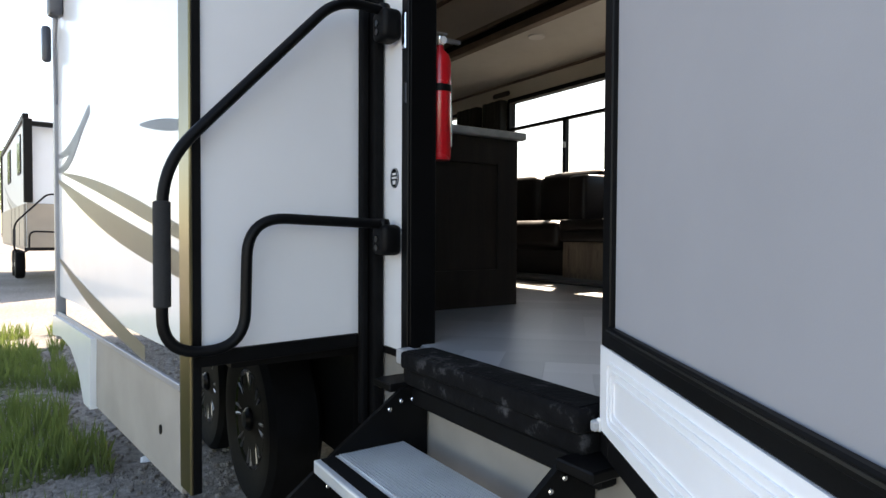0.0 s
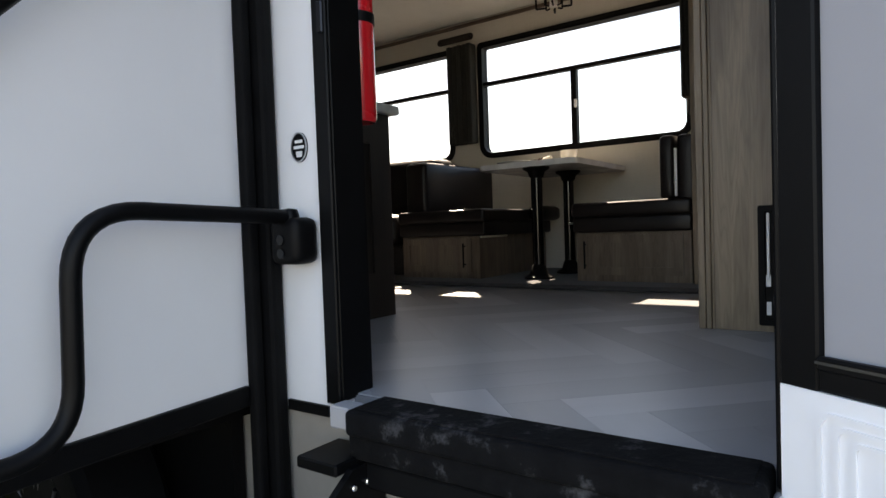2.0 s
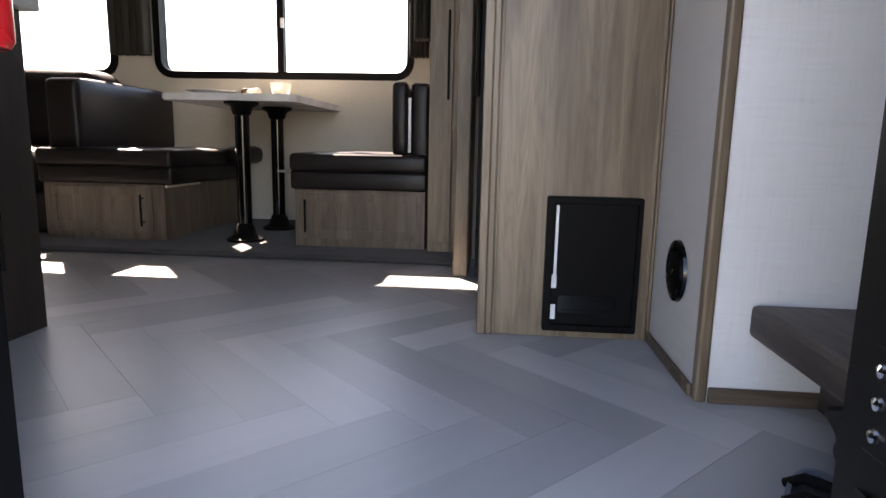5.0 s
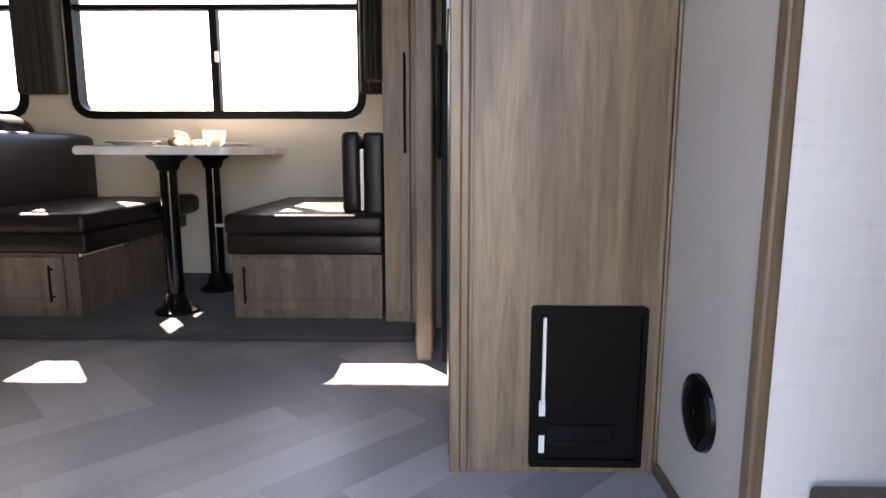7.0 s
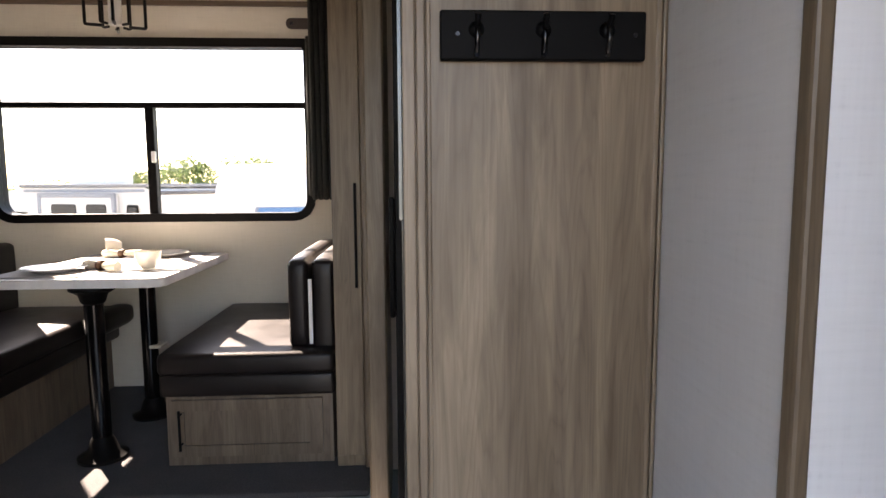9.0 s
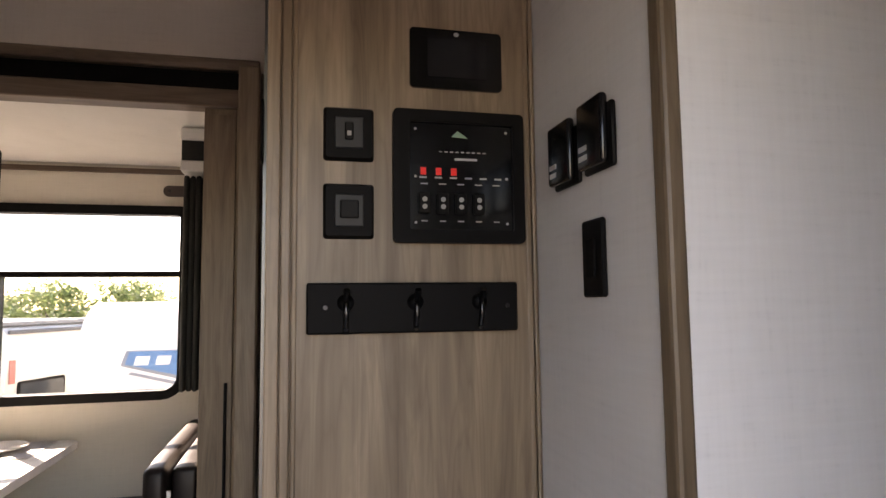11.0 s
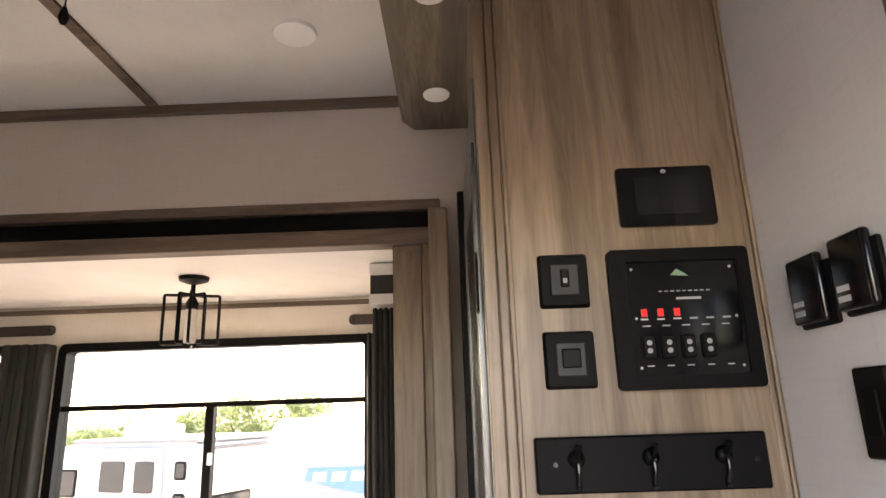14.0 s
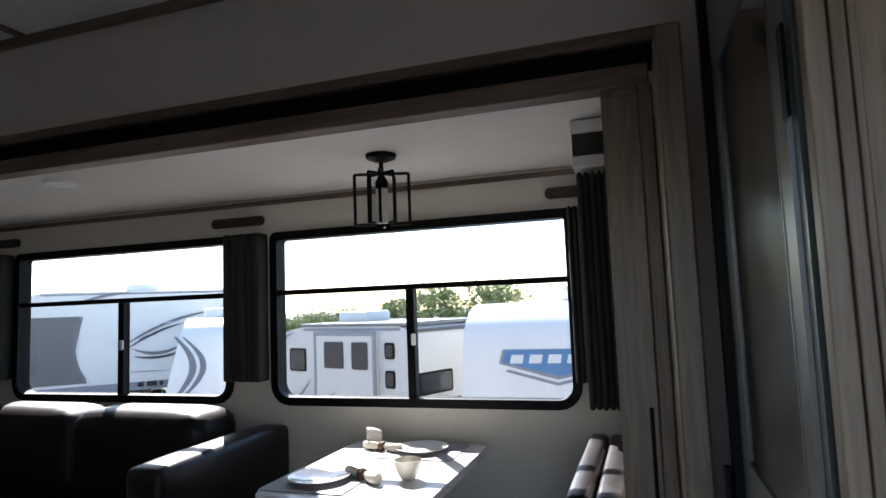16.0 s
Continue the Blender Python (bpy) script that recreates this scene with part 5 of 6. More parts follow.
# wheels under the trailer
def wheel(x, y):
    t = thing("wheel", (x, y, 0.0), "black tyre on a machined black alloy trailer wheel", "wheel", group="trailer wheels")
    R = 0.365
    part("tyre", lathe(bmesh.new(), [(0.20, -0.09), (0.27, -0.11), (0.335, -0.108), (0.36, -0.085), (R, -0.04), (R, 0.04), (0.36, 0.085), (0.335, 0.108), (0.27, 0.11), (0.20, 0.09)], (x, y, R), 48, "x"), RUBBER, t, smooth=40)
    rim = part("rim", lathe(bmesh.new(), [(0.205, -0.085), (0.215, -0.095), (0.195, -0.09), (0.18, -0.03), (0.06, -0.02), (0.001, -0.02)], (x, y, R), 40, "x"), BLACK_GLOSS, t, smooth=40)
    for k in range(8):
        a = 2 * math.pi * k / 8
        for s in (-0.11, 0.11):
            c, d = math.cos(a + s), math.sin(a + s)
            part("spoke", tube(bmesh.new(), [(x - 0.075, y + 0.05 * math.cos(a), R + 0.05 * math.sin(a)), (x - 0.092, y + 0.2 * c, R + 0.2 * d)], 0.0065, 6), SPOKE, rim)
    part("hub_cap", lathe(bmesh.new(), [(0.05, -0.07), (0.05, -0.10), (0.035, -0.115), (0.001, -0.118)], (x, y, R), 20, "x"), NICKEL, t, smooth=40)


wheel(1.28, 2.86)
wheel(1.28, 3.66)
un = thing("undercarriage", (2.6, 3.0, 0.4), "black trailer chassis and belly pan", "chassis")
part("belly_pan", box(1.50, 3.9, Y0 + 0.05, Y1 - 0.05, 0.52, 0.70), BLACK_METAL, un)
part("beam", box(1.60, 1.70, Y0 + 0.1, Y1 - 0.1, 0.38, 0.519, bevel=0.006), BLACK_METAL, un)
part("wheel_house", boxes([(1.42, 1.455, 2.3, 4.5, 0.30, 0.752)]), BLACK, un)
part("slide_support", box(0.95, 1.42, 2.22, 4.4, 0.735, 0.775), BLACK, un)
for y in (-1.8, 7.6):
    part("jack_leg", tube(bmesh.new(), [(2.0, y, 0.0), (2.0, y, 0.53)], 0.05, 12), BLACK_METAL, un, smooth=50)
    part("jack_foot", box(1.88, 2.12, y - 0.12, y + 0.12, 0.0, 0.02), BLACK_METAL, un)
    part("axle_stand", tube(bmesh.new(), [(3.4, y, 0.0), (3.4, y, 0.53)], 0.05, 12), BLACK_METAL, un, smooth=50)

# ---------------------------------------------------------------- ground
def ground_height(x, y):
    t = min(1.0, max(0.0, (x - 6.0) / 6.0))
    return -0.85 * t * t * (3 - 2 * t)


g = bmesh.new()
xs = [-400, -120, -40, -15, -6, -3] + [-2 + 0.5 * k for k in range(33)] + [16, 20, 30, 60, 150, 400]
ys = [-400, -120, -40, -15, -6] + [-4 + 1.0 * k for k in range(24)] + [22, 30, 45, 80, 160, 400]
grid = [[g.verts.new((x, y, ground_height(x, y))) for y in ys] for x in xs]
for i in range(len(xs) - 1):
    for j in range(len(ys) - 1):
        g.faces.new((grid[i][j], grid[i + 1][j], grid[i + 1][j + 1], grid[i][j + 1]))
solo("ground", g, GRAVEL, "grey gravel sales lot, thin and dusty", "ground", "structure", smooth=60)

# grass beside the trailer
rng = random.Random(7)
gb = bmesh.new()
for _ in range(26000):
    y = rng.uniform(2.4, 8.5)
    x = rng.uniform(-1.6, 0.60 - 0.06 * (y - 3.7)) if rng.random() > 0.12 else rng.uniform(0.5, 0.72)
    if noise.noise(Vector((x * 1.7, y * 1.7, 3.0))) < -0.10 - 0.6 * (0.35 - x):
        continue
    h, a, lean = rng.uniform(0.04, 0.20), rng.uniform(0, 6.28), rng.uniform(0.0, 0.06)
    dx, dy, wd = math.cos(a), math.sin(a), rng.uniform(0.002, 0.005)
    p = [gb.verts.new((x - dy * wd, y + dx * wd, -0.003)), gb.verts.new((x + dy * wd, y - dx * wd, -0.003)),
         gb.verts.new((x + dx * lean * 0.4 + dy * wd * 0.7, y + dy * lean * 0.4 - dx * wd * 0.7, h * 0.6)),
         gb.verts.new((x + dx * lean, y + dy * lean, h))]
    gb.faces.new((p[0], p[1], p[2])), gb.faces.new((p[0], p[2], p[3]))
solo("grass", gb, GRASS, "sparse green grass growing through the gravel", "grass", "stuff")
tf = bmesh.new()
for k in range(60):
    x, y, r = rng.uniform(-1.5, 0.42), rng.uniform(2.6, 8.0), rng.uniform(0.12, 0.34)
    prism(tf, [(x + r * (0.7 + 0.4 * rng.random()) * math.cos(q), y + r * (0.7 + 0.4 * rng.random()) * math.sin(q)) for q in [0.45 * i for i in range(14)]], "z", -0.01, 0.004 + 0.0001 * k, 0.1)
solo("turf", tf, TURF, "patches of thin turf in the gravel", "grass", "stuff")
pv, pf = [], []
for _ in range(3500):
    x, y, r, a = rng.uniform(0.2, 1.5), rng.uniform(2.3, 7.5), rng.uniform(0.006, 0.02), rng.uniform(0, 6)
    k = len(pv)
    for ring_r, zz in ((1.0, 0.0), (0.62, 0.75)):
        pv += [(x + r * ring_r * math.cos(a + 1.256 * q) * rng.uniform(0.7, 1.1), y + r * ring_r * math.sin(a + 1.256 * q), r * zz) for q in range(5)]
    pf += [(k + q, k + (q + 1) % 5, k + 5 + (q + 1) % 5, k + 5 + q) for q in range(5)] + [tuple(k + 5 + q for q in range(5))]
pme = bpy.data.meshes.new("pebbles")
pme.from_pydata(pv, [], pf)
pme.materials.append(GRAVEL)
tagged(new("pebbles", pme), "loose grey pebbles on the gravel", "stones", kind="stuff")
sc = plate([(0.85, 3.60), (0.92, 3.58), (0.95, 3.65), (0.90, 3.70), (0.86, 3.68)], "z", 0.004, 0.012, 0.3)
solo("paper_scrap", sc, WHITE, "crumpled white paper scrap on the gravel", "litter")


# ---------------------------------------------------------------- other trailers on the lot
def trailer(at, yaw, length, height, nose, body, stripe, label, slide=None, front_mark=False, clearance=0.45, flip=False, band=None,
            windows=None, door=True, depth=0.45, slide_windows=None, taper=0.0, streaks=None, ridge=None, cap=None, rear=False):
    """A travel trailer: its nose at the origin facing -y, its near side along x = 0 looking to -x, 2.45 m wide."""
    base = Matrix.Translation(at) @ Matrix.Rotation(radians(yaw), 4, "Z")
    if flip:
        base = base @ Matrix.Translation((0, length, 0)) @ Matrix.Diagonal((1, -1, 1, 1))
    t = thing("travel_trailer", at, label, "trailer", group="trailers on the lot")
    def put(name, bm, mat, parent=None, lab="", smooth=None):
        bm.transform(base)
        return part(name, bm, mat, parent or t, lab, smooth)
    z0, z1 = clearance, height
    prof = fillet([(0, 0.12, z0), (0, 0.0, z0 + 0.5), (0, nose * 0.45, z1 - 0.28), (0, nose, z1), (0, length - 0.25, z1), (0, length, z1 - 0.1), (0, length, z0), (0, length * 0.5, z0), (0, 0.12, z0)], 0.5, 5)
    shell = plate([(p.y, p.z) for p in prof[:-1]], "x", 0.0, 2.45)
    if taper:
        for v in shell.verts:
            if v.co.z > z0:
                k = 1 - taper * max(0.0, (v.co.z - z0) / (z1 - z0)) ** 1.6
                v.co.x = 1.225 + (v.co.x - 1.225) * k
    put("body", shell, body, smooth=35)
    if rear:
        # back wall: a low window, a thin waist stripe, a lamp and a dark roof edge
        w = put("rear_window", plate(rrect(0.22, 1.15, 1.52, 1.92, 0.05, 3), "y", length, length + 0.02), BLACK)
        put("rear_pane", plate(rrect(0.26, 1.11, 1.56, 1.88, 0.03, 3), "y", length + 0.0202, length + 0.026), PANE_FAR, w)
        put("waist_stripe", box(0.05, 2.40, length, length + 0.008, 1.34, 1.385), SWOOSH_DARK)
        put("upper_stripe", box(1.6, 2.40, length, length + 0.008, 2.16, 2.20), SWOOSH_GREY)
        put("tail_lamp", box(0.06, 0.17, length, length + 0.02, 1.9, 2.25, bevel=0.006), plain("faded_red_lens", (0.45, 0.16, 0.14), 0.3, bump=0.0))
        put("vent_lamp", plate(oval(1.62, 2.32, 0.05, 0.05, 14), "y", length, length + 0.02), BLACK)
        put("rear_edge", box(0.03, 2.42, length - 0.02, length + 0.03, z1 - 0.14, z1 - 0.08, bevel=0.008), SWOOSH_DARK)
    if cap:
        # dark front cap with a curved rear edge
        edge = [(1.86 + 0.32 * ((q - 4) / 6) ** 2, 3.15 - 0.19 * q) for q in range(11)]
        put("front_cap", plate([(0.14, 3.15)] + edge + [(0.14, 1.25)], "x", -0.02, -0.001), cap, lab="charcoal front cap")
    if ridge:
        put("roof_edge", box(-0.03, 2.48, nose, length - 0.1, z1 - 0.02, z1 + 0.04, bevel=0.01), ridge)
    put("skirt", box(-0.006, 2.456, 0.5, length - 0.1, z0 - 0.02, z0 + 0.22), stripe, smooth=None)
    put("roof_trim", box(-0.012, 0.004, nose + 0.1, length - 0.2, z1 - 0.10, z1 - 0.05), SWOOSH_GREY)
    ac = put("air_conditioner", box(0.9, 1.6, length * 0.42, length * 0.42 + 0.9, z1, z1 + 0.26, bevel=0.06, seg=2), WHITE, smooth=40)
    if windows is None:
        windows = [(yy, yy + 0.75, z1 - 1.35, z1 - 0.62) for yy in (length * 0.25, length * 0.62, length * 0.82)]
    for wa, wb, wc, wd in windows:
        w = put("window", plate(rrect(wa, wb, wc, wd, 0.05, 3), "x", -0.02, 0.0), BLACK)
        put("pane", plate(rrect(wa + 0.035, wb - 0.035, wc + 0.035, wd - 0.035, 0.03, 3), "x", -0.026, -0.0202), PANE_FAR, w)
    dr = door and put("door", box(-0.022, 0.0, length * 0.48, length * 0.48 + 0.68, z0 + 0.25, z1 - 0.5, bevel=0.01), WHITE)
    if door:
        put("door_pane", plate(rrect(length * 0.48 + 0.16, length * 0.48 + 0.52, z1 - 1.25, z1 - 0.7, 0.05, 3), "x", -0.03, -0.0222), PANE_FAR, dr)
    if slide:
        a, b = slide
        so = put("slide_room", box(-depth, 0.0, a, b, z0 + 0.35, z1 - 0.12 if slide_windows else z1 - 0.28, bevel=0.015), body)
        tz = z1 - 0.12 if slide_windows else z1 - 0.28
        put("slide_trim", ring(bmesh.new(), rrect(a - 0.012, b + 0.012, z0 + 0.34, tz + 0.012, 0.02, 1), rrect(a + 0.055, b - 0.055, z0 + 0.40, tz - 0.07, 0.02, 1), "x", -depth - 0.012, -depth + 0.03), SWOOSH_GREY if slide_windows else SWOOSH_DARK, so)
        for wa, wb, wc, wd in slide_windows or [(yy, yy + 0.7, z1 - 1.25, z1 - 0.55) for yy in (a + 0.25, b - 0.95)]:
            put("slide_pane", plate(rrect(wa, wb, wc, wd, 0.05, 3), "x", -depth - 0.022, -depth - 0.0002), PANE_FAR, so)
    for y0, za, y1, zb, sag, w_, mat in streaks or ():
        # a tapering vinyl streak bowed to one side
        b2 = bmesh.new()
        rails = [[], []]
        for i in range(13):
            f = i / 12
            h, mid_ = w_ * (0.15 + math.sin(math.pi * f) ** 0.7), Vector((0, y0 + (y1 - y0) * f, za + (zb - za) * f))
            nn = Vector((0, -(zb - za), y1 - y0)).normalized()
            mid_ += nn * sag * 4 * f * (1 - f)
            for sgn, rail in ((1, rails[0]), (-1, rails[1])):
                q = mid_ + nn * h * sgn
                rail.append(b2.verts.new((-0.030 if slide_windows is None else -depth - 0.016, q.y, q.z)))
        for i in range(12):
            b2.faces.new((rails[0][i], rails[0][i + 1], rails[1][i + 1], rails[1][i]))
        put("streak", b2, mat)
    for k in range(0 if streaks else 3):
        b2 = bmesh.new()
        up, lo = [], []
        for i in range(13):
            f = i / 12
            y = 0.9 + (length * 0.9 - 0.9) * f * (0.6 + 0.2 * k)
            z = z0 + 0.45 + 0.18 * k + (0.35 + 0.25 * k) * f * f
            h = 0.012 + 0.06 * math.sin(math.pi * f)
            up.append(b2.verts.new((-0.004 - 0.0015 * k, y, z + h))), lo.append(b2.verts.new((-0.004 - 0.0015 * k, y, z - h)))
        for i in range(12):
            b2.faces.new((up[i], up[i + 1], lo[i + 1], lo[i]))
        put("stripe", b2, (stripe, SWOOSH_DARK, SWOOSH_GREY)[k])
    for yy in (length * 0.55, length * 0.55 + 0.85):
        wl = put("wheel", lathe(bmesh.new(), [(0.18, -0.1), (0.32, -0.1), (0.35, -0.05), (0.35, 0.05), (0.32, 0.1), (0.18, 0.1)], (0.16, yy, 0.35), 24, "x"), RUBBER, smooth=40)
        put("rim", lathe(bmesh.new(), [(0.18, -0.09), (0.1, -0.1), (0.001, -0.1)], (0.16, yy, 0.35), 20, "x"), ALU, wl, smooth=40)
        put("wheel", lathe(bmesh.new(), [(0.001, -0.1), (0.32, -0.1), (0.35, -0.05), (0.35, 0.05), (0.32, 0.1), (0.001, 0.1)], (2.29, yy, 0.35), 24, "x"), RUBBER, smooth=40)
    put("hitch_jack", tube(bmesh.new(), [(1.22, -0.6, 0.0), (1.22, -0.6, 0.75)], 0.04, 10), BLACK_METAL)
    put("hitch_frame", boxes([(0.75, 0.83, -0.55, 0.3, 0.42, 0.52), (1.62, 1.70, -0.55, 0.3, 0.42, 0.52), (0.75, 1.70, -0.63, -0.55, 0.42, 0.52)]), BLACK_METAL)
    if front_mark or band:
        # shield-shaped mark and pale bar on the nose, leaning with it
        top, bot = Vector((0, nose * 0.45, z1 - 0.28)), Vector((0, 0.0, z0 + 0.5))
        d = (top - bot)
        L = d.length
        nrm = Vector((0, -d.z, d.y)).normalized()
        def on_nose(u, f, off):
            p = bot + d * f + nrm * off
            return Vector((u, p.y, p.z))
        def flat(name, outline, mat, off):
            b3 = bmesh.new()
            fr_ = [b3.verts.new(on_nose(u, f, off)) for u, f in outline]
            bk_ = [b3.verts.new(on_nose(u, f, off - 0.008)) for u, f in outline]
            b3.faces.new(fr_), b3.faces.new(bk_[::-1])
            for i in range(len(fr_)):
                b3.faces.new((fr_[i], bk_[i], bk_[(i + 1) % len(fr_)], fr_[(i + 1) % len(fr_)]))
            put(name, b3, mat)
        if front_mark:
            flat("front_mark", [(0.54, 0.81), (1.95, 0.81), (2.0, 0.69), (1.25, 0.58), (0.49, 0.70)], SWOOSH_GREY, 0.010)
            # blue lightened: the glare that washes the mark out is put into its colour
            flat("front_mark_field", [(0.58, 0.80), (1.90, 0.80), (1.94, 0.70), (1.25, 0.605), (0.54, 0.71)], plain("glare_paled_blue", (0.10, 0.24, 0.45), 0.3, vary=0.1, bump=0.0), 0.020)
            for k in range(5):
                flat("pale_bar", [(0.66 + 0.24 * k, 0.765), (0.82 + 0.24 * k, 0.765), (0.80 + 0.24 * k, 0.70), (0.64 + 0.24 * k, 0.70)], WHITE, 0.028)
            flat("lower_band", [(0.62, 0.655), (1.25, 0.56), (1.9, 0.655), (1.9, 0.635), (1.25, 0.535), (0.58, 0.64)], SWOOSH_GREY, 0.010)
        if band:
            for k, (u0, bow, wd) in enumerate(((0.25, 0.35, 0.04), (0.42, 0.42, 0.02))):
                inner = [(u0 + bow * math.sin(math.pi * q / 10), 0.12 + 0.08 * q) for q in range(11)]
                flat("nose_band", inner + [(u + wd + 0.12 * math.sin(math.pi * f_), f_) for u, f_ in inner[::-1]], band, 0.010 + 0.003 * k)
    return t


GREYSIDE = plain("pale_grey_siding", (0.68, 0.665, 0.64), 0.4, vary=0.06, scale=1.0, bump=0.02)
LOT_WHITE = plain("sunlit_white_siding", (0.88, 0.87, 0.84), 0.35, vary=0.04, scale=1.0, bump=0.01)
GREYCAP = plain("charcoal_gelcoat", (0.15, 0.152, 0.16), 0.3, vary=0.12, scale=1.0, bump=0.0)
STRAY = plain("mid_grey_vinyl", (0.20, 0.205, 0.22), 0.35, vary=0.08, bump=0.0)
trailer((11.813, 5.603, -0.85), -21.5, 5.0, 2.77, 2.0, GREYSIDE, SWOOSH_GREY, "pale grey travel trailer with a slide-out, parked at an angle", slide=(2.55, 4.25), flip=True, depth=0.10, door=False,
        windows=[(1.63, 2.16, 1.86, 2.32), (4.42, 4.66, 2.17, 2.46), (4.42, 4.66, 1.66, 1.97)], slide_windows=[(2.86, 3.41, 1.97, 2.47), (3.65, 4.07, 1.97, 2.47)], ridge=STRAY, rear=True,
        streaks=[(1.5, 1.02, 2.45, 1.75, -0.06, 0.03, STRAY), (1.7, 1.15, 3.2, 1.55, -0.14, 0.035, STRAY), (1.9, 1.05, 2.5, 1.30, 0.04, 0.02, SWOOSH_GREY), (3.4, 1.15, 4.1, 1.55, -0.03, 0.02, SWOOSH_GREY), (0.7, 1.9, 1.8, 2.62, 0.05, 0.025, STRAY), (1.2, 2.3, 1.9, 2.66, 0.02, 0.03, SWOOSH_GREY)])
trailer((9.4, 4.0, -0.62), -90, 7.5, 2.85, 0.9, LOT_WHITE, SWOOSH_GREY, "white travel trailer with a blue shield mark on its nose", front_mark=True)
trailer((13.31, 12.34, -0.85), -51, 4.0, 2.98, 1.1, LOT_WHITE, SWOOSH_DARK, "white trailer with a rounded nose and dark stripes", band=STRAY, taper=0.42, windows=[], door=False, streaks=[(0.4, 1.0, 2.0, 1.5, 0.1, 0.03, STRAY)])
t4 = (19.30, 13.28, -0.85)
trailer(t4, 46.7, 7.5, 3.85, 0.9, LOT_WHITE, SWOOSH_GREY, "tall white fifth-wheel trailer with dark curved stripes", flip=True, door=False, cap=GREYCAP, clearance=0.95, windows=[(3.46, 3.62, 1.02, 1.16), (3.70, 3.98, 1.02, 1.16), (4.05, 4.15, 1.02, 1.16)],
        streaks=[(3.1, 2.25, 5.8, 3.2, 0.20, 0.04, STRAY), (3.15, 2.12, 4.75, 2.85, 0.10, 0.03, SWOOSH_DARK), (3.3, 2.15, 4.75, 2.25, -0.22, 0.045, STRAY), (3.35, 1.92, 4.85, 2.08, -0.14, 0.035, SWOOSH_DARK), (3.45, 2.35, 4.0, 2.5, 0.08, 0.02, STRAY),
                 (1.75, 3.45, 3.3, 3.80, 0.08, 0.035, STRAY), (3.1, 1.48, 4.3, 1.44, 0.0, 0.012, SWOOSH_GREY), (1.86, 2.15, 2.05, 3.15, 0.06, 0.05, STRAY), (1.84, 2.15, 2.2, 1.35, -0.12, 0.03, STRAY)])
trailer((20.0, 21.0, -0.85), -30, 9.0, 3.3, 1.5, GELCOAT, SWOOSH_DARK, "white fifth-wheel trailer with dark curved stripes", slide=(3.2, 5.6))
BEHIND = (0.22, 14.2, 0.0)
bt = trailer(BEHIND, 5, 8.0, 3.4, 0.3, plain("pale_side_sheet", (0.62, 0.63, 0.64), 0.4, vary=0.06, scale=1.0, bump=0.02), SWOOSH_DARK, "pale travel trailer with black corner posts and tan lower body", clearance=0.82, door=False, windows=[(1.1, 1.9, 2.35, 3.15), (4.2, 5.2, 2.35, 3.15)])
bm_ = Matrix.Translation(BEHIND) @ Matrix.Rotation(radians(5), 4, "Z")
TAN = plain("tan_lower_sheet", (0.30, 0.26, 0.21), 0.45, vary=0.12, scale=2.0, bump=0.03)
for name, bx, mat in (("corner_post", (-0.04, 0.10, -0.06, 0.12, 1.72, 3.3), BLACK), ("corner_post", (-0.04, 0.05, 7.8, 8.03, 1.0, 3.35), BLACK), ("roof_rail", (-0.04, 0.06, 0.12, 7.8, 3.30, 3.42), BLACK), ("roof_rail", (0.10, 2.4, -0.05, 0.10, 3.18, 3.26), BLACK),
                      ("lower_side", (-0.03, 0.0, 0.10, 7.8, 0.86, 1.70), TAN), ("lower_front", (0.0, 2.42, -0.05, 0.0, 0.86, 1.70), TAN), ("lower_edge", (-0.04, 2.45, -0.06, 0.04, 0.80, 0.86), BLACK)):
    b = box(*bx, bevel=0.008)
    b.transform(bm_)
    part(name, b, mat, bt)
for y in (0.12, 1.3, 2.5, 3.7):
    b = box(-0.036, -0.029, y, y + 0.05, 0.88, 1.68)
    b.transform(bm_)
    part("panel_joint", b, SWOOSH_DARK, bt)
copy_thing(gh, pose(0.74, 13.95, 1.15))


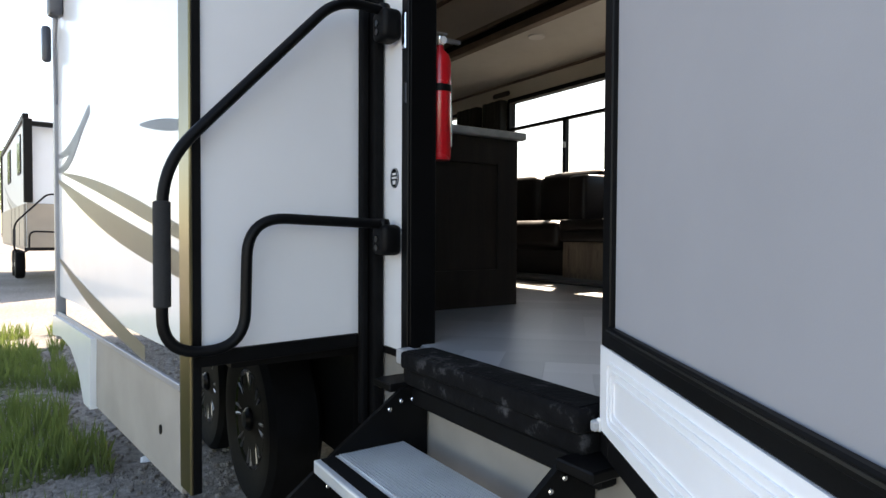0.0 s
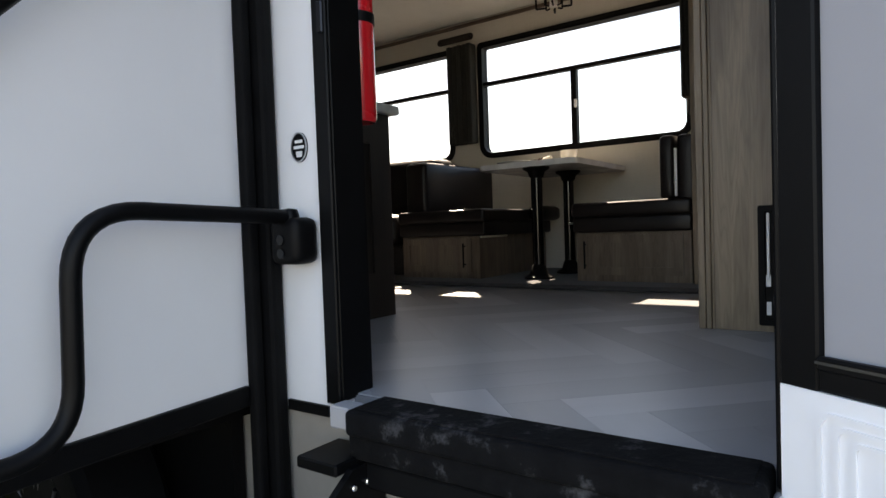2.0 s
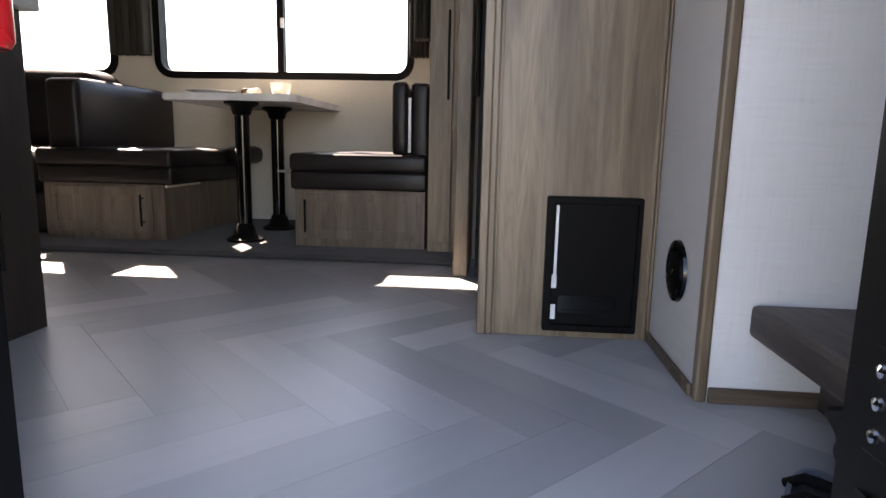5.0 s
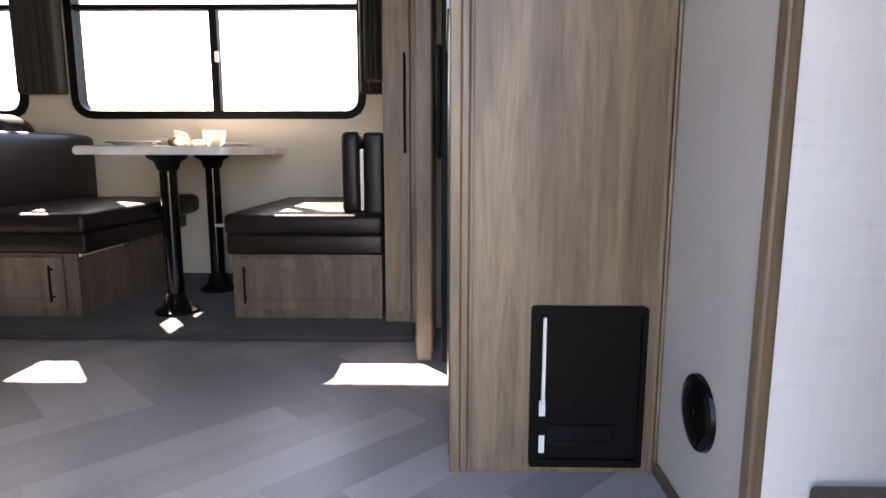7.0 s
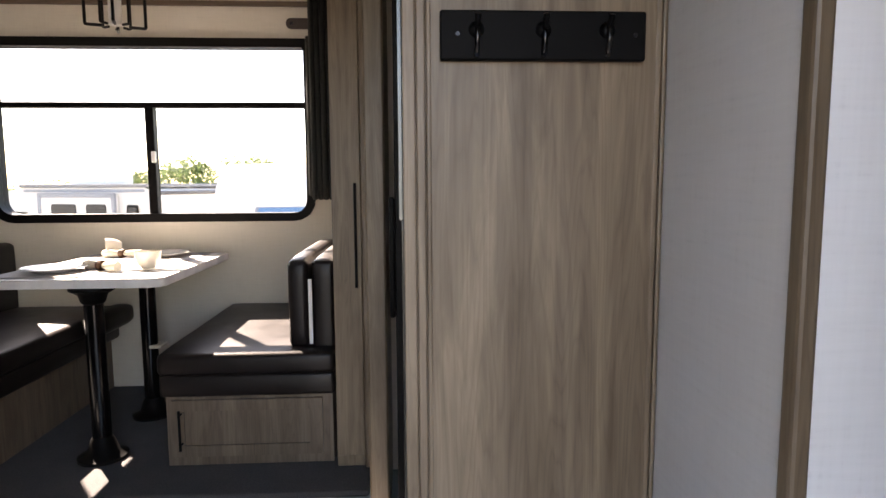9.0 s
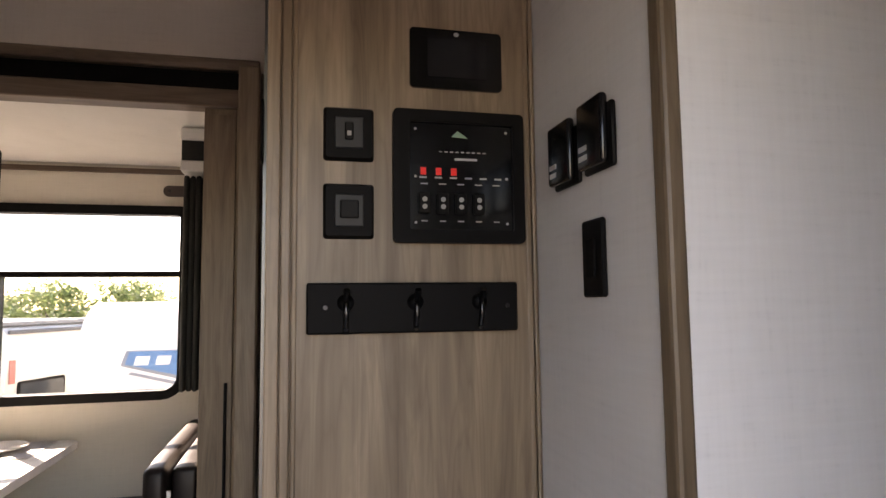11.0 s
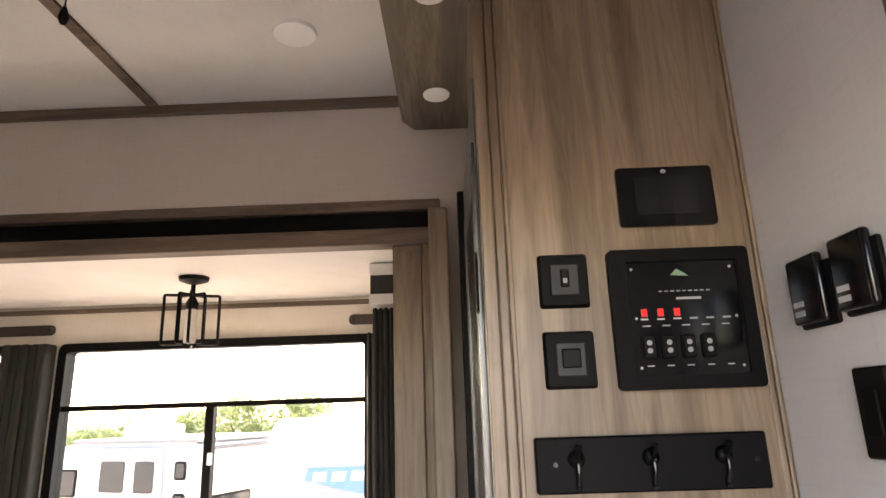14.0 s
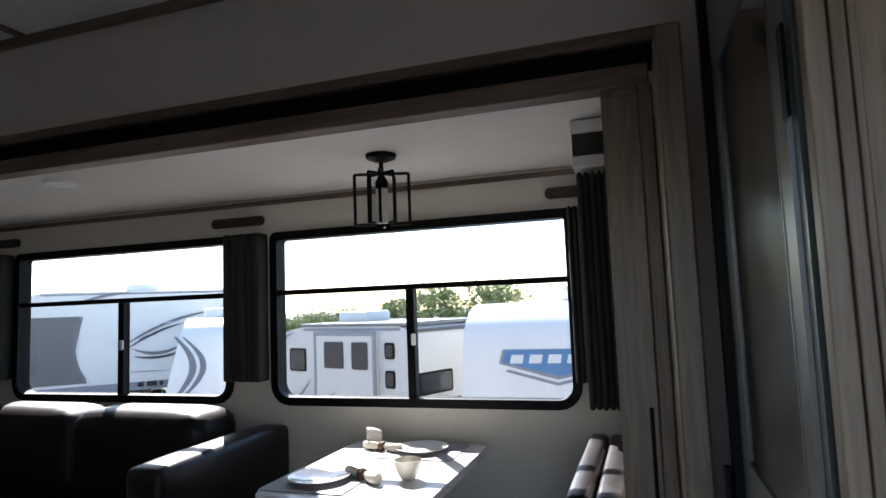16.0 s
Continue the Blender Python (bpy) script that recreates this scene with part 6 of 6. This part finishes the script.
def tree(x, y, z, h, spread, seed):
    r = random.Random(seed)
    t = thing("tree", (x, y, z), "broad green tree behind the parked trailers", "tree", group="trees behind the lot")
    tb = bmesh.new()
    tube(tb, [(x, y, z - 0.1), (x + 0.05, y, z + h * 0.25), (x, y + 0.06, z + h * 0.55)], 0.2, 8, [0.24, 0.17, 0.09])
    for k in range(6):
        a = k * 1.05 + r.random()
        tube(tb, [(x, y, z + h * (0.25 + 0.05 * k)), (x + spread * 0.35 * math.cos(a), y + spread * 0.35 * math.sin(a), z + h * (0.45 + 0.05 * k)),
                  (x + spread * 0.7 * math.cos(a), y + spread * 0.7 * math.sin(a), z + h * (0.55 + 0.06 * k))], 0.05, 6, [0.08, 0.05, 0.015])
    part("trunk", tb, BARK, t, smooth=50)
    verts, faces = [], []
    for c in range(44):
        a, rad, f = r.uniform(0, 6.28), spread * math.sqrt(r.random()), r.uniform(0.32, 1.0)
        rad *= math.sqrt(max(0.05, 1 - ((f - 0.6) / 0.45) ** 2))
        cx, cy, cz = x + rad * math.cos(a), y + rad * math.sin(a), z + h * f
        s = spread * r.uniform(0.16, 0.30)
        for _ in range(90):
            d = Vector((r.gauss(0, 1), r.gauss(0, 1), r.gauss(0, 0.75))).normalized() * s * (0.55 + 0.5 * r.random())
            p = Vector((cx, cy, cz)) + d
            u = Vector((r.uniform(-1, 1), r.uniform(-1, 1), r.uniform(-1, 1))).normalized()
            v = u.orthogonal().normalized()
            q = 0.07 + 0.08 * r.random()
            k = len(verts)
            verts += [p - u * q, p + v * q * 0.6, p + u * q, p - v * q * 0.6]
            faces.append((k, k + 1, k + 2, k + 3))
    me = bpy.data.meshes.new("crown")
    me.from_pydata(verts, [], faces)
    me.materials.append(LEAF)
    ob = new("crown", me)
    ob.parent, ob.matrix_parent_inverse = t, t.matrix_basis.inverted()


for i, (x, y, h, sp) in enumerate(((36, 19.5, 2.7, 2.3), (35, 15.5, 3.2, 2.0), (37, 23.0, 2.6, 2.3), (34, 12.8, 3.9, 2.3), (38, 27.0, 2.6, 2.5), (37, 10.3, 4.1, 2.5), (-2.5, 42.0, 6.0, 3.0), (-6.5, 45.0, 6.5, 3.4))):
    tree(x, y, ground_height(x, y), h, sp, 20 + i)

# ---------------------------------------------------------------- floor planks
PL, PW, GAP = 0.645, 0.129, 0.0003
RX0, RX1, RY0, RY1 = DOOR_X + 0.046, BACK_IN - 0.001, 0.2, 5.4


def clip(poly, axis, limit, keep_less):
    out = []
    for a, b in zip(poly, poly[1:] + poly[:1]):
        ia, ib = (a[axis] <= limit) == keep_less, (b[axis] <= limit) == keep_less
        if ia:
            out.append(a)
        if ia != ib:
            f = (limit - a[axis]) / (b[axis] - a[axis])
            out.append((a[0] + f * (b[0] - a[0]), a[1] + f * (b[1] - a[1])))
    return out


def plank_mesh(poly):
    b = bmesh.new()
    prism(b, poly, "z", -0.0035, 0.0, 0.0)
    me = bpy.data.meshes.new("plank")
    bmesh.ops.recalc_face_normals(b, faces=b.faces)
    b.to_mesh(me)
    b.free()
    me.materials.append(PLANK)
    return me


HL, HW = PL / 2 - GAP, PW / 2 - GAP
FULL = [(-HL, -HW), (HL, -HW), (HL, HW), (-HL, HW)]
WHOLE = plank_mesh(FULL)
R2 = math.sqrt(0.5)
for i in range(-40, 60):
    for j in range(-12, 12):
        for kind in (0, 1):
            p = -0.88 + i * PW - j * PL + (PL / 2 if kind == 0 else PW / 2)
            q = 3.29 + i * PW + j * PL + (PW / 2 if kind == 0 else PW + PL / 2)
            x, y = (q - p) * R2, (q + p) * R2
            if not (RX0 - 0.5 < x < RX1 + 0.5 and RY0 - 0.5 < y < RY1 + 0.5):
                continue
            ang = radians(-45 if kind == 0 else 45)
            c, sn = math.cos(ang), math.sin(ang)
            poly = [(x + u * c - v * sn, y + u * sn + v * c) for u, v in FULL]
            cut = poly
            for ax, lim, less in ((0, RX0, False), (0, RX1, True), (1, RY0, False), (1, RY1, True)):
                cut = clip(cut, ax, lim, less) if cut else cut
            if len(cut) < 3:
                continue
            area = abs(sum(a[0] * b[1] - b[0] * a[1] for a, b in zip(cut, cut[1:] + cut[:1]))) / 2
            if area < 0.0008:
                continue
            me = WHOLE
            if area < (PL - 2 * GAP) * (PW - 2 * GAP) * 0.999:
                me = plank_mesh([((u - x) * c + (v - y) * sn, -(u - x) * sn + (v - y) * c) for u, v in cut])
            ob = new("plank", me)
            ob.parent, ob.matrix_parent_inverse = floor, floor.matrix_basis.inverted()
            ob.matrix_basis = Matrix.Translation((x, y, FLOOR)) @ Matrix.Rotation(ang, 4, "Z")
